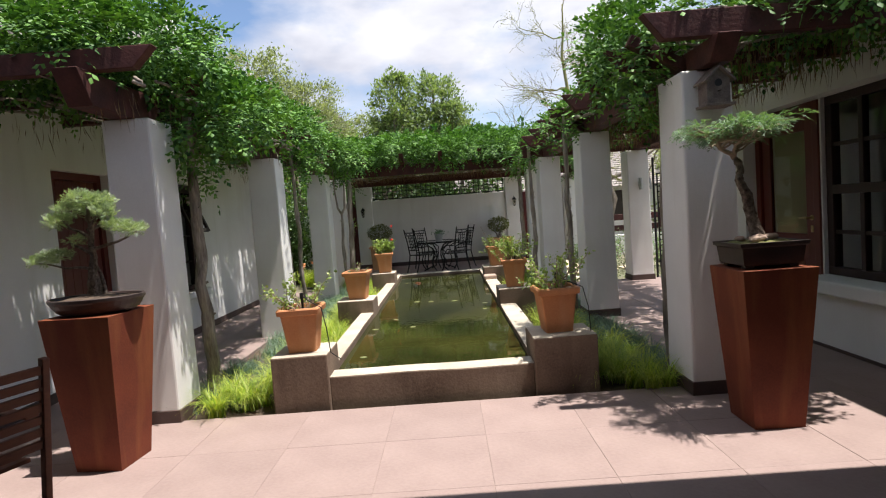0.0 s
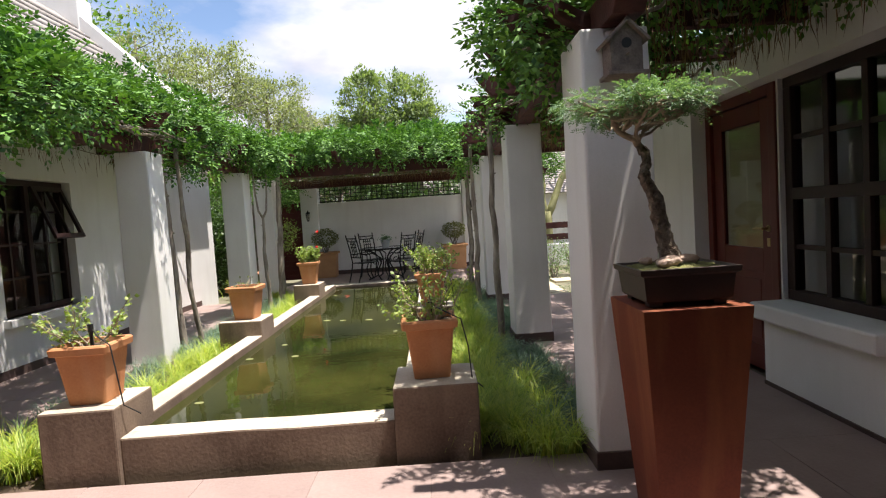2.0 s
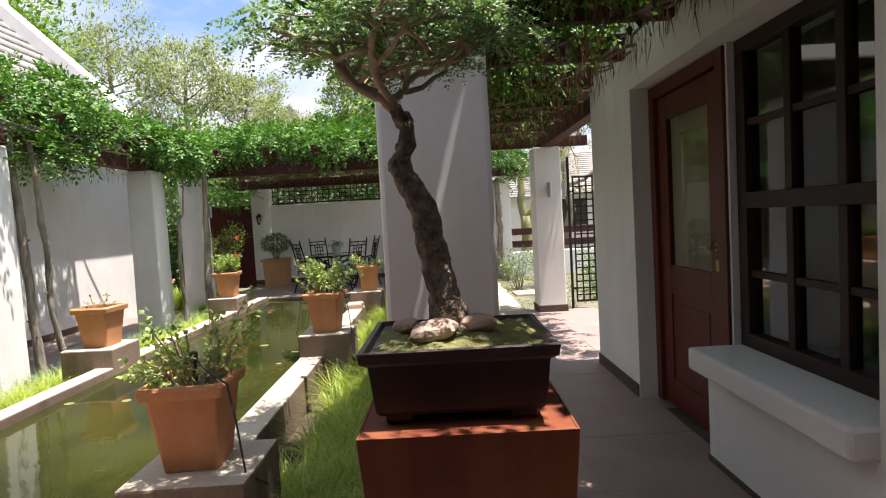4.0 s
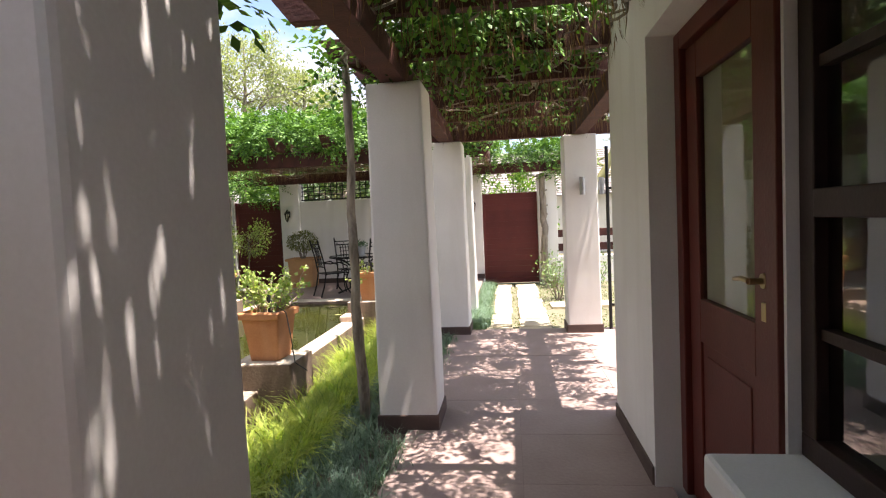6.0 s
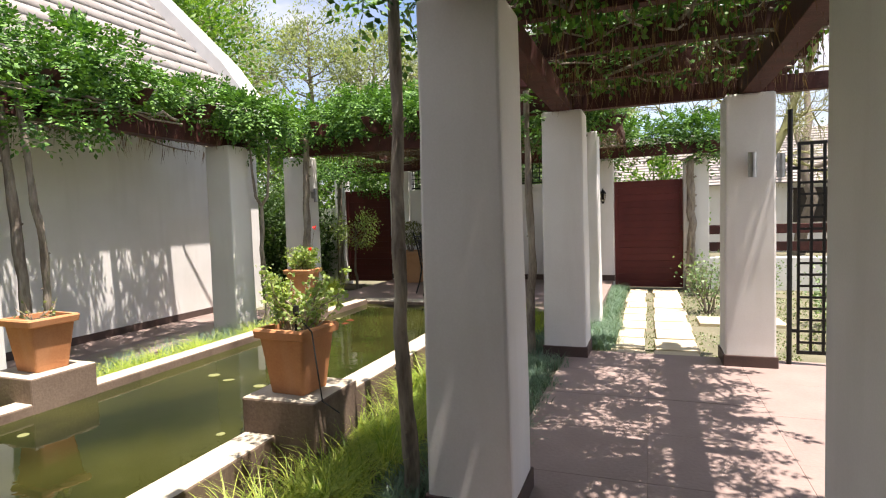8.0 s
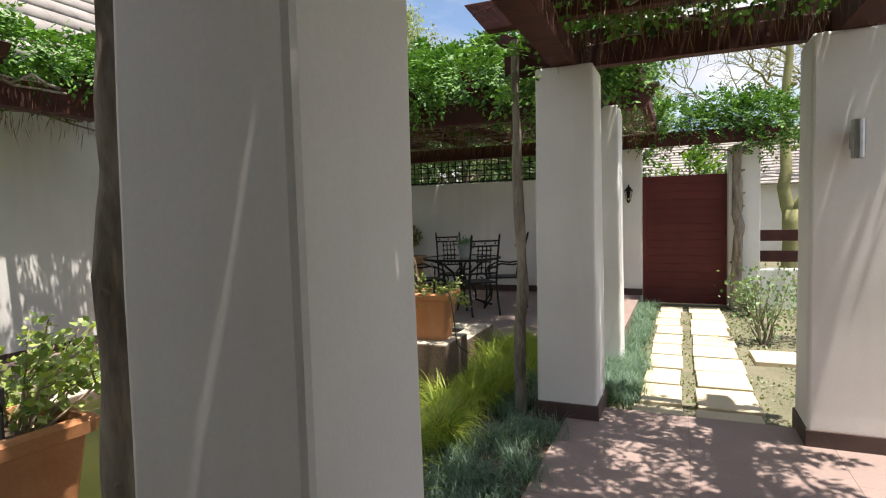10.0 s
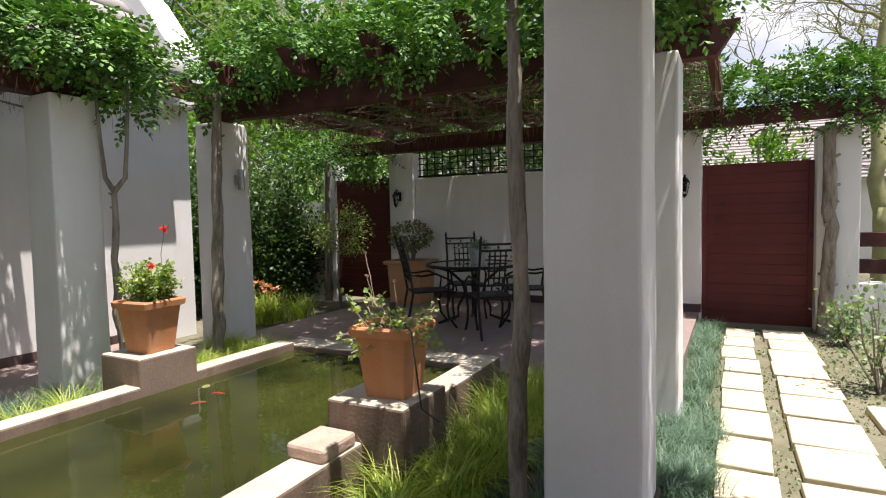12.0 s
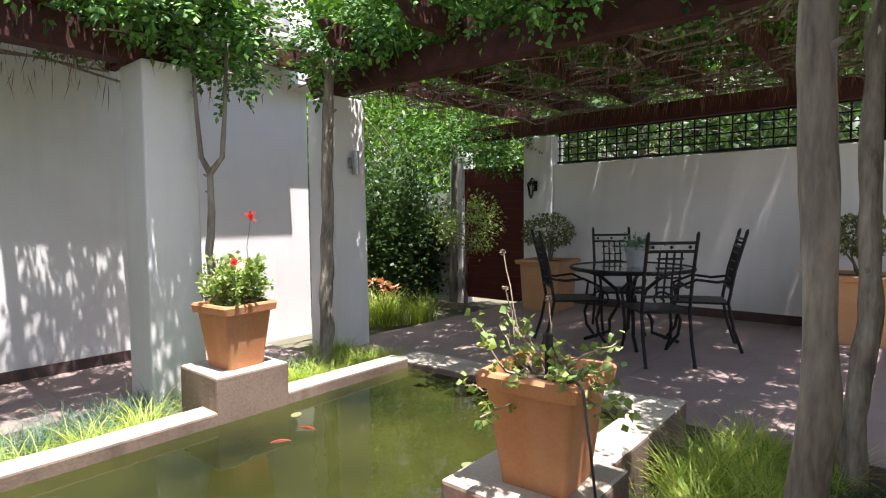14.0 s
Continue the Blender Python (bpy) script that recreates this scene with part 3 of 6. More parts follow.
for n_, a in (("stile", (DB - 0.15, DB, 0.01, DOOR_H - 0.16)), ("rail", (DA + 0.15, DB - 0.15, DOOR_H - 0.33, DOOR_H - 0.16)),
              ("rail", (DA + 0.15, DB - 0.15, 0.86, 1.07)), ("rail", (DA + 0.15, DB - 0.15, 0.01, 0.22))):
    part(n_, boxed(0.01, 0.055, *a, bevel=0.004), M_DOOR, leaf)
part("panel", boxed(0.022, 0.045, DA + 0.15, DB - 0.15, 0.22, 0.86), M_DOOR, leaf)
part("panel", boxed(0.016, 0.05, DA + 0.21, DB - 0.21, 0.28, 0.80, bevel=0.005), M_DOOR, leaf)
gl = part("glass_light", boxed(0.028, 0.034, DA + 0.15, DB - 0.15, 1.07, DOOR_H - 0.33), M_GLASS, leaf)
gl.visible_shadow = False
# Added sheet: its olive stands in for the brightness in the glass.
part("glass_backing", boxed(0.050, 0.053, DA + 0.15, DB - 0.15, 1.07, DOOR_H - 0.33), M_GLASSBACK, leaf, "pale olive sheet added behind the glass to brighten it")
b = bmesh.new()
tube(b, [(0.01, DA + 0.06, 1.24), (-0.045, DA + 0.06, 1.24)], 0.012, 10)
tube(b, [(-0.045, DA + 0.06, 1.24), (-0.05, DA + 0.12, 1.245), (-0.048, DA + 0.19, 1.235)], [0.012, 0.010, 0.008], 10)
part("handle", b, M_BRASS, leaf, "dull brass lever handle")
b = bmesh.new()
tube(b, [(0.012, DA + 0.06, 1.24), (0.0, DA + 0.06, 1.24)], 0.028, 16)
part("handle_rose", b, M_BRASS, leaf)
part("key_plate", boxed(0.002, 0.012, DA + 0.04, DA + 0.08, 1.09, 1.16, bevel=0.004), M_BRASS, leaf)

# ---- wing across the pool ----
hl = thing("wall_west", pose(0, 0, 0), "white plastered wing with a gabled tile roof", "wall", kind="structure")
L_DOOR = (5.50, 6.45, 2.29)
L_WIN = (7.42, 8.76, 0.66, 2.29)
X0 = WALL_L - 0.35
for y0, y1, z0, z1 in ((-4.2, L_DOOR[0], -0.1, 3.2), (L_DOOR[1], L_WIN[0], -0.1, 3.2), (L_WIN[1], 13.50, -0.1, 3.2),
                       (L_DOOR[0], L_DOOR[1], L_DOOR[2], 3.2), (L_WIN[0], L_WIN[1], L_WIN[3], 3.2), (L_WIN[0], L_WIN[1], -0.1, L_WIN[2])):
    part("wall_block", boxed(X0, WALL_L, y0, y1, z0, z1), M_PLASTER, hl)
part("skirting", boxed(WALL_L - 0.01, WALL_L + 0.012, L_DOOR[1], 12.6, 0.0, 0.10), M_SKIRT, hl)
part("skirting", boxed(WALL_L - 0.01, WALL_L + 0.012, -3, L_DOOR[0], 0.0, 0.10), M_SKIRT, hl)
part("end_wall", boxed(-9.5, X0, 13.16, 13.50, -0.1, 3.2), M_PLASTER, hl)
part("window_sill", boxed(WALL_L - 0.2, WALL_L + 0.09, L_WIN[0] - 0.06, L_WIN[1] + 0.06, L_WIN[2] - 0.10, L_WIN[2], bevel=0.012), M_PLASTER, hl)
part("room_wall", boxed(-8.0, -7.9, 4.0, 10.0, -0.05, 3.1), M_ROOMSHADE, hl)
part("room_wall", boxed(-8.0, X0, 3.9, 4.0, -0.05, 3.1), M_ROOMSHADE, hl)
part("room_wall", boxed(-8.0, X0, 10.0, 10.1, -0.05, 3.1), M_ROOMSHADE, hl)
part("room_wall", boxed(-8.0, X0, 4.0, 10.0, -0.1, -0.05), M_ROOMSHADE, hl)
w2 = thing("window_2", pose(WALL_L - 0.16, 0, 0), "dark red-brown window with one casement ajar", "window", kind="structure")
a0, a1, c0, c1 = L_WIN
for y0, y1, z0, z1 in ((a0, a1, c0, c0 + 0.07), (a0, a1, c1 - 0.07, c1), (a0, a0 + 0.07, c0 + 0.07, c1 - 0.07), (a1 - 0.07, a1, c0 + 0.07, c1 - 0.07), (8.05, 8.12, c0 + 0.07, c1 - 0.07)):
    part("window_frame", boxed(-0.04, 0.05, y0, y1, z0, z1, bevel=0.005), M_WINWOOD, w2)
for y0, y1 in ((a0 + 0.07, 8.05), (8.12, a1 - 0.07)):
    pn = part("pane", boxed(0.0, 0.004, y0, y1, c0 + 0.07, c1 - 0.07), M_GLASS, w2)
    pn.visible_shadow = False
    for zc in (1.1, 1.5, 1.9):
        part("glazing_bar", boxed(-0.012, 0.018, y0, y1, zc - 0.013, zc + 0.013), M_WINWOOD, w2)
    part("glazing_bar", boxed(-0.014, 0.020, (y0 + y1) / 2 - 0.013, (y0 + y1) / 2 + 0.013, c0 + 0.07, c1 - 0.07), M_WINWOOD, w2)
cas = part("casement", boxed(0, 0.04, -0.58, 0.0, -0.72, -0.66, bevel=0.004), M_WINWOOD, w2, "top-hung casement pushed open", m=pose(0.04, a1 - 0.05, c1 - 0.08, 0, -22, 0))
for a in ((-0.58, 0.0, -0.06, 0.0), (-0.58, -0.52, -0.66, -0.06), (-0.06, 0.0, -0.66, -0.06), (-0.305, -0.275, -0.66, -0.06)):
    part("casement_rail", boxed(0, 0.04, *a, bevel=0.004), M_WINWOOD, cas)
d2 = thing("door_2", pose(WALL_L - 0.14, 0, 0), "closed red-brown timber door", "door", kind="structure")
part("door_frame", boxed(-0.04, 0.05, L_DOOR[0], L_DOOR[0] + 0.08, 0, L_DOOR[2]), M_DOOR, d2)
part("door_frame", boxed(-0.04, 0.05, L_DOOR[1] - 0.08, L_DOOR[1], 0, L_DOOR[2]), M_DOOR, d2)
part("door_frame", boxed(-0.04, 0.05, L_DOOR[0] + 0.08, L_DOOR[1] - 0.08, L_DOOR[2] - 0.08, L_DOOR[2]), M_DOOR, d2)
for k in range(6):
    y = L_DOOR[0] + 0.085 + k * 0.13
    part("board", boxed(-0.02, 0.02, y, y + 0.126, 0.01, L_DOOR[2] - 0.085, bevel=0.004), M_DOOR, d2)

# roof of the wing: tiles in courses, ridge along y, a white parapet on the gable end
roof = thing("roof_west", pose(0, 0, 0), "sunlit grey tile roof with a white parapet gable", "roof", kind="structure")
EAVE, RIDGE_X, PITCH = (WALL_L + 0.50, 3.22), -6.62, radians(44)
run = EAVE[0] - RIDGE_X
b = bmesh.new()
for sgn in (1,):
    zr = EAVE[1] + run * math.tan(PITCH)
    v = [b.verts.new(p) for p in ((EAVE[0], -4.5, EAVE[1]), (EAVE[0], 13.16, EAVE[1]), (RIDGE_X, 13.16, zr), (RIDGE_X, -4.5, zr),
                                  (EAVE[0], -4.5, EAVE[1] - 0.1), (EAVE[0], 13.16, EAVE[1] - 0.1), (RIDGE_X, 13.16, zr - 0.1), (RIDGE_X, -4.5, zr - 0.1),
                                  (RIDGE_X * 2 - EAVE[0], 13.16, EAVE[1]), (RIDGE_X * 2 - EAVE[0], -4.5, EAVE[1]))]
    for q in ((0, 1, 2, 3), (4, 7, 6, 5), (0, 4, 5, 1), (3, 2, 8, 9), (0, 3, 9), (1, 8, 2)):
        b.faces.new([v[i] for i in q])
part("roof_deck", b, M_ROOFTILE, roof)
cos_, sin_ = math.cos(PITCH), math.sin(PITCH)
tv, tt, o = [], [], 0
step = 0.32
for c in range(int(run / cos_ / step)):
    s0, s1 = c * step, c * step + step + 0.05
    for k in range(60):
        y0 = 13.16 - (k + 1) * 0.30 + (0.15 if c % 2 else 0)
        y1 = y0 + 0.295
        if y1 > 13.17:
            y1 = 13.16
        x0, z0 = EAVE[0] - s0 * cos_, EAVE[1] + s0 * sin_
        x1, z1 = EAVE[0] - s1 * cos_, EAVE[1] + s1 * sin_
        h = 0.045
        nx, nz = sin_ * h, cos_ * h
        tv += [(x0, y0, z0), (x0, y1, z0), (x0 + nx, y1, z0 + nz), (x0 + nx, y0, z0 + nz), (x1 + nx * 0.2, y1, z1 + nz * 0.2), (x1 + nx * 0.2, y0, z1 + nz * 0.2)]
        tt += [(o, o + 1, o + 2), (o, o + 2, o + 3), (o + 3, o + 2, o + 4), (o + 3, o + 4, o + 5), (o, o + 3, o + 5), (o + 1, o + 4, o + 2)]
        o += 6
raw_mesh("roof_tiles", tv, tt, M_ROOFTILE, roof, kind="stuff")
b = bmesh.new()
pz = 0.34
prof = [(EAVE[0] - 0.20, 2.9), (EAVE[0] - 0.20, EAVE[1] + 0.36), (EAVE[0] - 0.42, EAVE[1] + 0.62), (EAVE[0] - 0.8, EAVE[1] + 0.80 * math.tan(PITCH) + pz), (RIDGE_X, EAVE[1] + run * math.tan(PITCH) + pz),
        (RIDGE_X, 2.9)]
va = [b.verts.new((x, 13.08, z)) for x, z in prof]
vb = [b.verts.new((x, 13.53, z)) for x, z in prof]
b.faces.new(va)
b.faces.new(vb[::-1])
for i in range(len(prof)):
    j = (i + 1) % len(prof)
    b.faces.new((va[i], vb[i], vb[j], va[j]))
part("parapet", b, M_PLASTER, roof, "white plastered gable parapet")
part("chimney", boxed(-7.06, -6.18, 13.06, 13.56, 5.4, 6.58, bevel=0.02), M_PLASTER, roof, "white plastered block on the gable's peak")

# veranda roof over the start of the walk, and the house behind it
vr = thing("ceiling_veranda", pose(0, 0, 0), "veranda roof over the paved terrace", "ceiling", kind="structure")
part("ceiling_slab", boxed(-3.98, 3.51, -4.2, 2.77, 2.85, 3.0), M_BEAM, vr)
wb = part("wall_south", boxed(-8, 8, -4.5, -4.2, -0.1, 3.2), M_PLASTER)
tagged(wb, "white plastered house wall behind the terrace", "wall", kind="structure")

# ---- garden wall at the back ----
gw = thing("wall_north", pose(0, BACK_Y, 0), "white garden wall with dark skirting", "wall", kind="structure")
part("wall_block", boxed(-2.23, 1.72, 0, 0.25, -0.1, 2.08, bevel=0.01), M_PLASTER, gw)
part("skirting", boxed(-2.23, 1.72, -0.012, 0.01, PATIO, PATIO + 0.11), M_SKIRT, gw)
for x0, x1, h in ((-2.70, -2.23, 2.50), (1.72, 2.14, 2.50)):
    part("gate_pier", boxed(x0, x1, -0.06, 0.30, -0.1, h, bevel=0.012), M_PLASTER, gw)
    part("skirting", boxed(x0 - 0.01, x1 + 0.01, -0.072, -0.05, PATIO, PATIO + 0.11), M_SKIRT, gw)
part("gate_pier", boxed(-4.15, -3.90, -0.02, 0.28, -0.1, 2.40, bevel=0.012), M_PLASTER, gw)
part("wall_block", boxed(-9.5, -4.15, 0.0, 0.25, -0.1, 1.75), M_PLASTER, gw)
part("gate_pier", boxed(3.41, 3.84, -0.10, 0.30, -0.15, 2.42, bevel=0.012), M_PLASTER, gw)


def board_gate(name, x0, x1, z0, z1, label):
    g = thing(name, pose(x0, BACK_Y + 0.05, 0), label, "gate", kind="structure")
    w = x1 - x0
    n = int((z1 - z0) / 0.125)
    for k in range(n):
        za = z0 + (z1 - z0) * k / n
        part("board", boxed(0.06, w - 0.06, 0.0, 0.03, za + 0.001, za + (z1 - z0) / n - 0.001, bevel=0.002), M_GATE, g)
    part("backing", boxed(0.05, w - 0.05, 0.0302, 0.045, z0 + 0.01, z1 - 0.01), M_GATE, g)
    for a in ((0, 0.06), (w - 0.06, w)):
        part("stile", boxed(a[0], a[1], -0.012, 0.05, z0, z1, bevel=0.004), M_GATE, g)
    b = bmesh.new()
    tube(b, [(w - 0.03, -0.012, 1.08), (w - 0.03, -0.06, 1.08), (w - 0.03, -0.06, 1.16), (w - 0.03, -0.012, 1.16)], 0.008, 8)
    part("gate_handle", b, M_IRON, g, "small black gate pull")
    return g


board_gate("door_3", 2.15, 3.40, -0.03, 2.045, "tall closed red-brown boarded garden gate")
board_gate("door_4", -3.89, -2.71, 0.02, 2.12, "closed dark red-brown boarded gate in shade")

# low garden wall with two dark rails
fence = thing("fence", pose(3.85, BACK_Y, 0), "low white wall with dark timber rails above", "fence", kind="structure")
part("low_wall", boxed(0, 11, 0.0, 0.25, -0.15, 0.55, bevel=0.015), M_PLASTER, fence)
for z in (0.66, 0.98):
    part("rail", boxed(0, 11, 0.06, 0.14, z, z + 0.17, bevel=0.006), M_BEAM, fence)
for k in range(4):
    part("post", boxed(2.4 + 2.6 * k, 2.6 + 2.6 * k, 0.02, 0.2, 0.55, 1.25, bevel=0.01), M_BEAM, fence)


def lantern(m):
    root = thing("wall_lantern", m, "small black wall lantern with amber glass", "wall lantern", "wall lanterns")
    b = bmesh.new()
    tube(b, [(0, 0, 0.02), (0, -0.05, 0.10), (0, -0.10, 0.13), (0, -0.13, 0.10)], 0.009, 8)
    box(b, -0.03, 0.03, -0.012, 0.0, -0.06, 0.09)
    part("bracket", b, M_IRON, root)
    b = bmesh.new()
    lathe(b, [(0.03, -0.12), (0.055, -0.02), (0.058, 0.03)], 6)
    part("glass", b, M_LAMPGLASS, root, "amber glass", m=pose(0, -0.13, 0))
    b = bmesh.new()
    lathe(b, [(0.07, 0.03), (0.045, 0.065), (0.015, 0.10), (0.006, 0.125)], 6)
    part("cap", b, M_IRON, root, m=pose(0, -0.13, 0))
    b = bmesh.new()
    lathe(b, [(0.008, -0.17), (0.025, -0.145), (0.036, -0.12)], 6)
    for k in range(6):
        a = k * math.pi / 3
        tube(b, [(0.034 * math.cos(a), 0.034 * math.sin(a), -0.12), (0.060 * math.cos(a), 0.060 * math.sin(a), 0.03)], 0.004, 5)
    part("cage", b, M_IRON, root, m=pose(0, -0.13, 0))
    return root


lantern(pose(-2.49, BACK_Y - 0.06, 1.77))
lantern(pose(1.95, BACK_Y - 0.06, 1.79))

# lattice above the wall
lat = thing("lattice", pose(-2.22, BACK_Y + 0.12, 2.10), "black timber lattice panel above the garden wall", "lattice")
for z in (0.0, 0.42):
    part("rail", boxed(0, 3.92, -0.02, 0.02, z, z + 0.03), M_IRON, lat)
for k in range(28):
    x = 0.02 + k * 0.143
    part("upright", boxed(x, x + 0.018, -0.008, 0.008, 0.03, 0.42), M_IRON, lat)
for k in range(3):
    z = 0.11 + 0.10 * k
    part("cross_bar", boxed(0.0, 3.92, -0.013, -0.0085, z, z + 0.016), M_IRON, lat)

# metal trellis gate at the porch corner
tg = thing("trellis_gate", pose(4.02, 10.90, 0), "black metal trellis gate standing open by the porch pillar", "gate")
b = bmesh.new()
tube(b, [(0, 0, 0), (0, 0, 2.35)], 0.022, 8)
part("post", b, M_IRON, tg)
for z in (0.10, 2.02):
    part("rail", boxed(0.06, 0.46, -0.015, 0.015, z, z + 0.03), M_IRON, tg)
for x in (0.06, 0.16, 0.26, 0.36, 0.43):
    part("upright", boxed(x, x + 0.022, -0.012, 0.012, 0.13, 2.02), M_IRON, tg)
for k in range(17):
    part("cross_bar", boxed(0.06, 0.46, -0.018, -0.0125, 0.2 + k * 0.105, 0.222 + k * 0.105), M_IRON, tg)
for z in (0.3, 1.8):
    part("hinge", boxed(0.0, 0.07, -0.012, 0.012, z, z + 0.03), M_IRON, tg)

# ---- pergola timbers ----
rng = np.random.default_rng(8)


def beam(x0, x1, y0, y1, z0, z1, group, cut=""):
    """A timber; a slanting cut under the ends named."""
    b = boxed(x0, x1, y0, y1, z0, z1, bevel=0.006)
    for v in b.verts:
        if v.co.z < (z0 + z1) / 2:
            if "w" in cut and v.co.x < x0 + 0.1:
                v.co.x += 0.14
            if "e" in cut and v.co.x > x1 - 0.1:
                v.co.x -= 0.14
            if "s" in cut and v.co.y < y0 + 0.1:
                v.co.y += 0.14
            if "n" in cut and v.co.y > y1 - 0.1:
                v.co.y -= 0.14
    return tagged(part("pergola_beam", b, M_BEAM), "dark red-brown stained pergola timber", "beam", group)


T = PIL_TOP
# along the rows
beam(1.90, 2.07, 3.85, 12.6, T, T + 0.17, "east pergola timbers", "s")
beam(3.60, 3.76, 7.72, 11.5, T, T + 0.17, "east pergola timbers", "n")
beam(-2.68, -2.50, 3.75, 11.75, T, T + 0.24, "west pergola timbers", "sn")
# rafters across the walk, paired at the pillars
yr = 3.95
while yr < 11.3:
    beam(1.42, 3.51 if yr < 7.7 else 4.15, yr, yr + 0.09, T + 0.175, T + 0.365, "east pergola timbers", "w" if yr < 7.7 else "we")
    yr += 0.905
beam(1.50, 4.35, 10.92, 11.02, T + 0.02, T + 0.174, "east pergola timbers", "")
yr = 3.9
while yr < 11.9:
    beam(-3.97, -2.05, yr, yr + 0.09, T + 0.245, T + 0.40, "west pergola timbers", "e")
    yr += 0.92
# over the far terrace
beam(-2.85, 2.55, 12.66, 12.79, T + 0.002, T + 0.23, "north pergola timbers", "we")
beam(-3.75, 4.10, 16.12, 16.24, T - 0.02, T + 0.19, "north pergola timbers", "we")
for xr in (-2.7, -1.85, -1.0, -0.15, 0.7, 1.55, 2.3):
    beam(xr, xr + 0.09, 12.05, 16.60, T + 0.235, T + 0.415, "north pergola timbers", "sn")

# short knee braces under the rafters at each pillar
for y in PILLARS_R[:3]:
    b = boxed(-0.045, 0.045, -0.045, 0.045, 0, 0.62, bevel=0.006)
    tagged(part("brace", b, M_BEAM, m=pose(2.02, y + 0.23, T + 0.02, 0, -62, 0)), "slanting red-brown timber knee brace", "brace", "pergola braces")
# ---- wisteria on the pergolas ----


def vine_trunk(root, rng, x, y, r, top, fork=False, lean=(0, 0), knots=True):
    b = bmesh.new()
    coarse = wiggle(rng, (x, y, -0.08), (x + lean[0], y + lean[1], 1.70 if fork else top), 12, 0.016)
    girth = [rng.uniform(0.9, 1.12) for _ in coarse]
    pts, rad = [], []
    for k in range(12):
        for q in range(5):
            f = q / 5
            pts.append(coarse[k].lerp(coarse[k + 1], f))
            rad.append(r * (1.25 - 0.45 * (k + f) / 12) * (girth[k] * (1 - f) + girth[k + 1] * f))
    pts.append(coarse[-1])
    rad.append(r * 0.8 * girth[-1])
    n = len(pts)
    tube(b, pts, rad, 16)
    # fissures that run up the bark, and swellings
    for v in b.verts:
        lump = noise.noise(Vector((v.co.x * 9, v.co.y * 9, v.co.z * 3.2)))
        cleft = noise.noise(Vector((v.co.x * 62, v.co.y * 62, v.co.z * 5)))
        k = min(range(n), key=lambda i: abs(pts[i].z - v.co.z))
        out = v.co - pts[k]
        out.z = 0
        v.co += out * (0.22 * lump + 0.20 * cleft)
    if fork:
        for dx, dy in ((-0.08, -0.04), (0.06, 0.09)):
            q = [pts[-1], pts[-1] + Vector((dx * 0.8, dy * 0.8, 0.12)), pts[-1] + Vector((dx * 1.2, dy, 0.45)), Vector((x + dx * 1.4, y + dy * 1.3, top))]
            tube(b, q, [r * 0.75, r * 0.62, r * 0.5, r * 0.4], 8)
    if knots:
        for k in range(7):
            p = pts[1 + int(rng.integers(0, n - 2))]
            a = rng.uniform(0, 6.28)
            tube(b, [p, p + Vector((math.cos(a), math.sin(a), 0.4)) * r * 1.5], [r * 0.45, r * 0.2], 6)
    part("trunk", b, M_BARK, root, smooth=True)
    return pts[-1]


def woody_stems(root, rng, boxes, count, r=0.012):
    """Twining stems that lie on the timbers."""
    b = bmesh.new()
    for _ in range(count):
        x0, x1, y0, y1, z0, z1 = boxes[int(rng.integers(0, len(boxes)))]
        a = Vector((rng.uniform(x0, x1), rng.uniform(y0, y1), rng.uniform(z0, z1)))
        d = Vector((rng.normal(0, (x1 - x0) * 0.3), rng.normal(0, (y1 - y0) * 0.25), rng.normal(0, 0.05)))
        q = a + d
        q = Vector((min(max(q.x, x0), x1), min(max(q.y, y0), y1), min(max(q.z, z0), z1)))
        rr = r * rng.uniform(0.5, 1.3)
        tube(b, wiggle(rng, a, q, 7, 0.045), [rr] * 8, 5)
    part("twining_stem", b, M_BARK, root, smooth=True)["kind"] = "stuff"


def tendrils(root, rng, boxes, count):
    """Thin dry shoots that hang under the timbers."""
    n = count
    pick = rng.integers(0, len(boxes), n)
    bx = np.array(boxes)[pick]
    p = np.stack([rng.uniform(bx[:, 0], bx[:, 1]), rng.uniform(bx[:, 2], bx[:, 3]), bx[:, 4] + 0 * bx[:, 0]], 1)
    L = rng.uniform(0.05, 0.28, n)
    a = unit(np.stack([rng.normal(0, 0.12, n), rng.normal(0, 0.12, n), -np.ones(n)], 1))
    v, t = leaf_arrays(p, a, rng.normal(0, 1, (n, 3)), L, np.full(n, 0.0035))
    raw_mesh("dry_tendril", v, t, M_DRY, root, kind="stuff")


def foliage(root, rng, clumps, per, size=0.058, stem=0.22, mat=None, name="foliage"):
    """Sprays of leaves on the skin and inside of many flattened clumps: x, y, z, rx, ry, rz."""
    P, O = [], []
    for cx, cy, cz, rx, ry, rz in clumps:
        n = int(per * (rx * ry + ry * rz + rx * rz) * 8)
        d = unit(rng.normal(0, 1, (n, 3)))
        rad = rng.uniform(0.35, 1.0, n) ** 0.5
        q = d * rad[:, None]
        lump = 1 + 0.22 * np.sin(q[:, :1] * 5 + cx * 7) * np.cos(q[:, 1:2] * 4 + cy * 5)
        P.append(np.array([cx, cy, cz]) + q * lump * np.array([rx, ry, rz]))
        O.append(d + np.array([0, 0, 0.25]))
    v, t = sprays(rng, np.concatenate(P), np.concatenate(O), 4, stem, size)
    return raw_mesh(name, v, t, mat or M_VINE, root, kind="stuff")


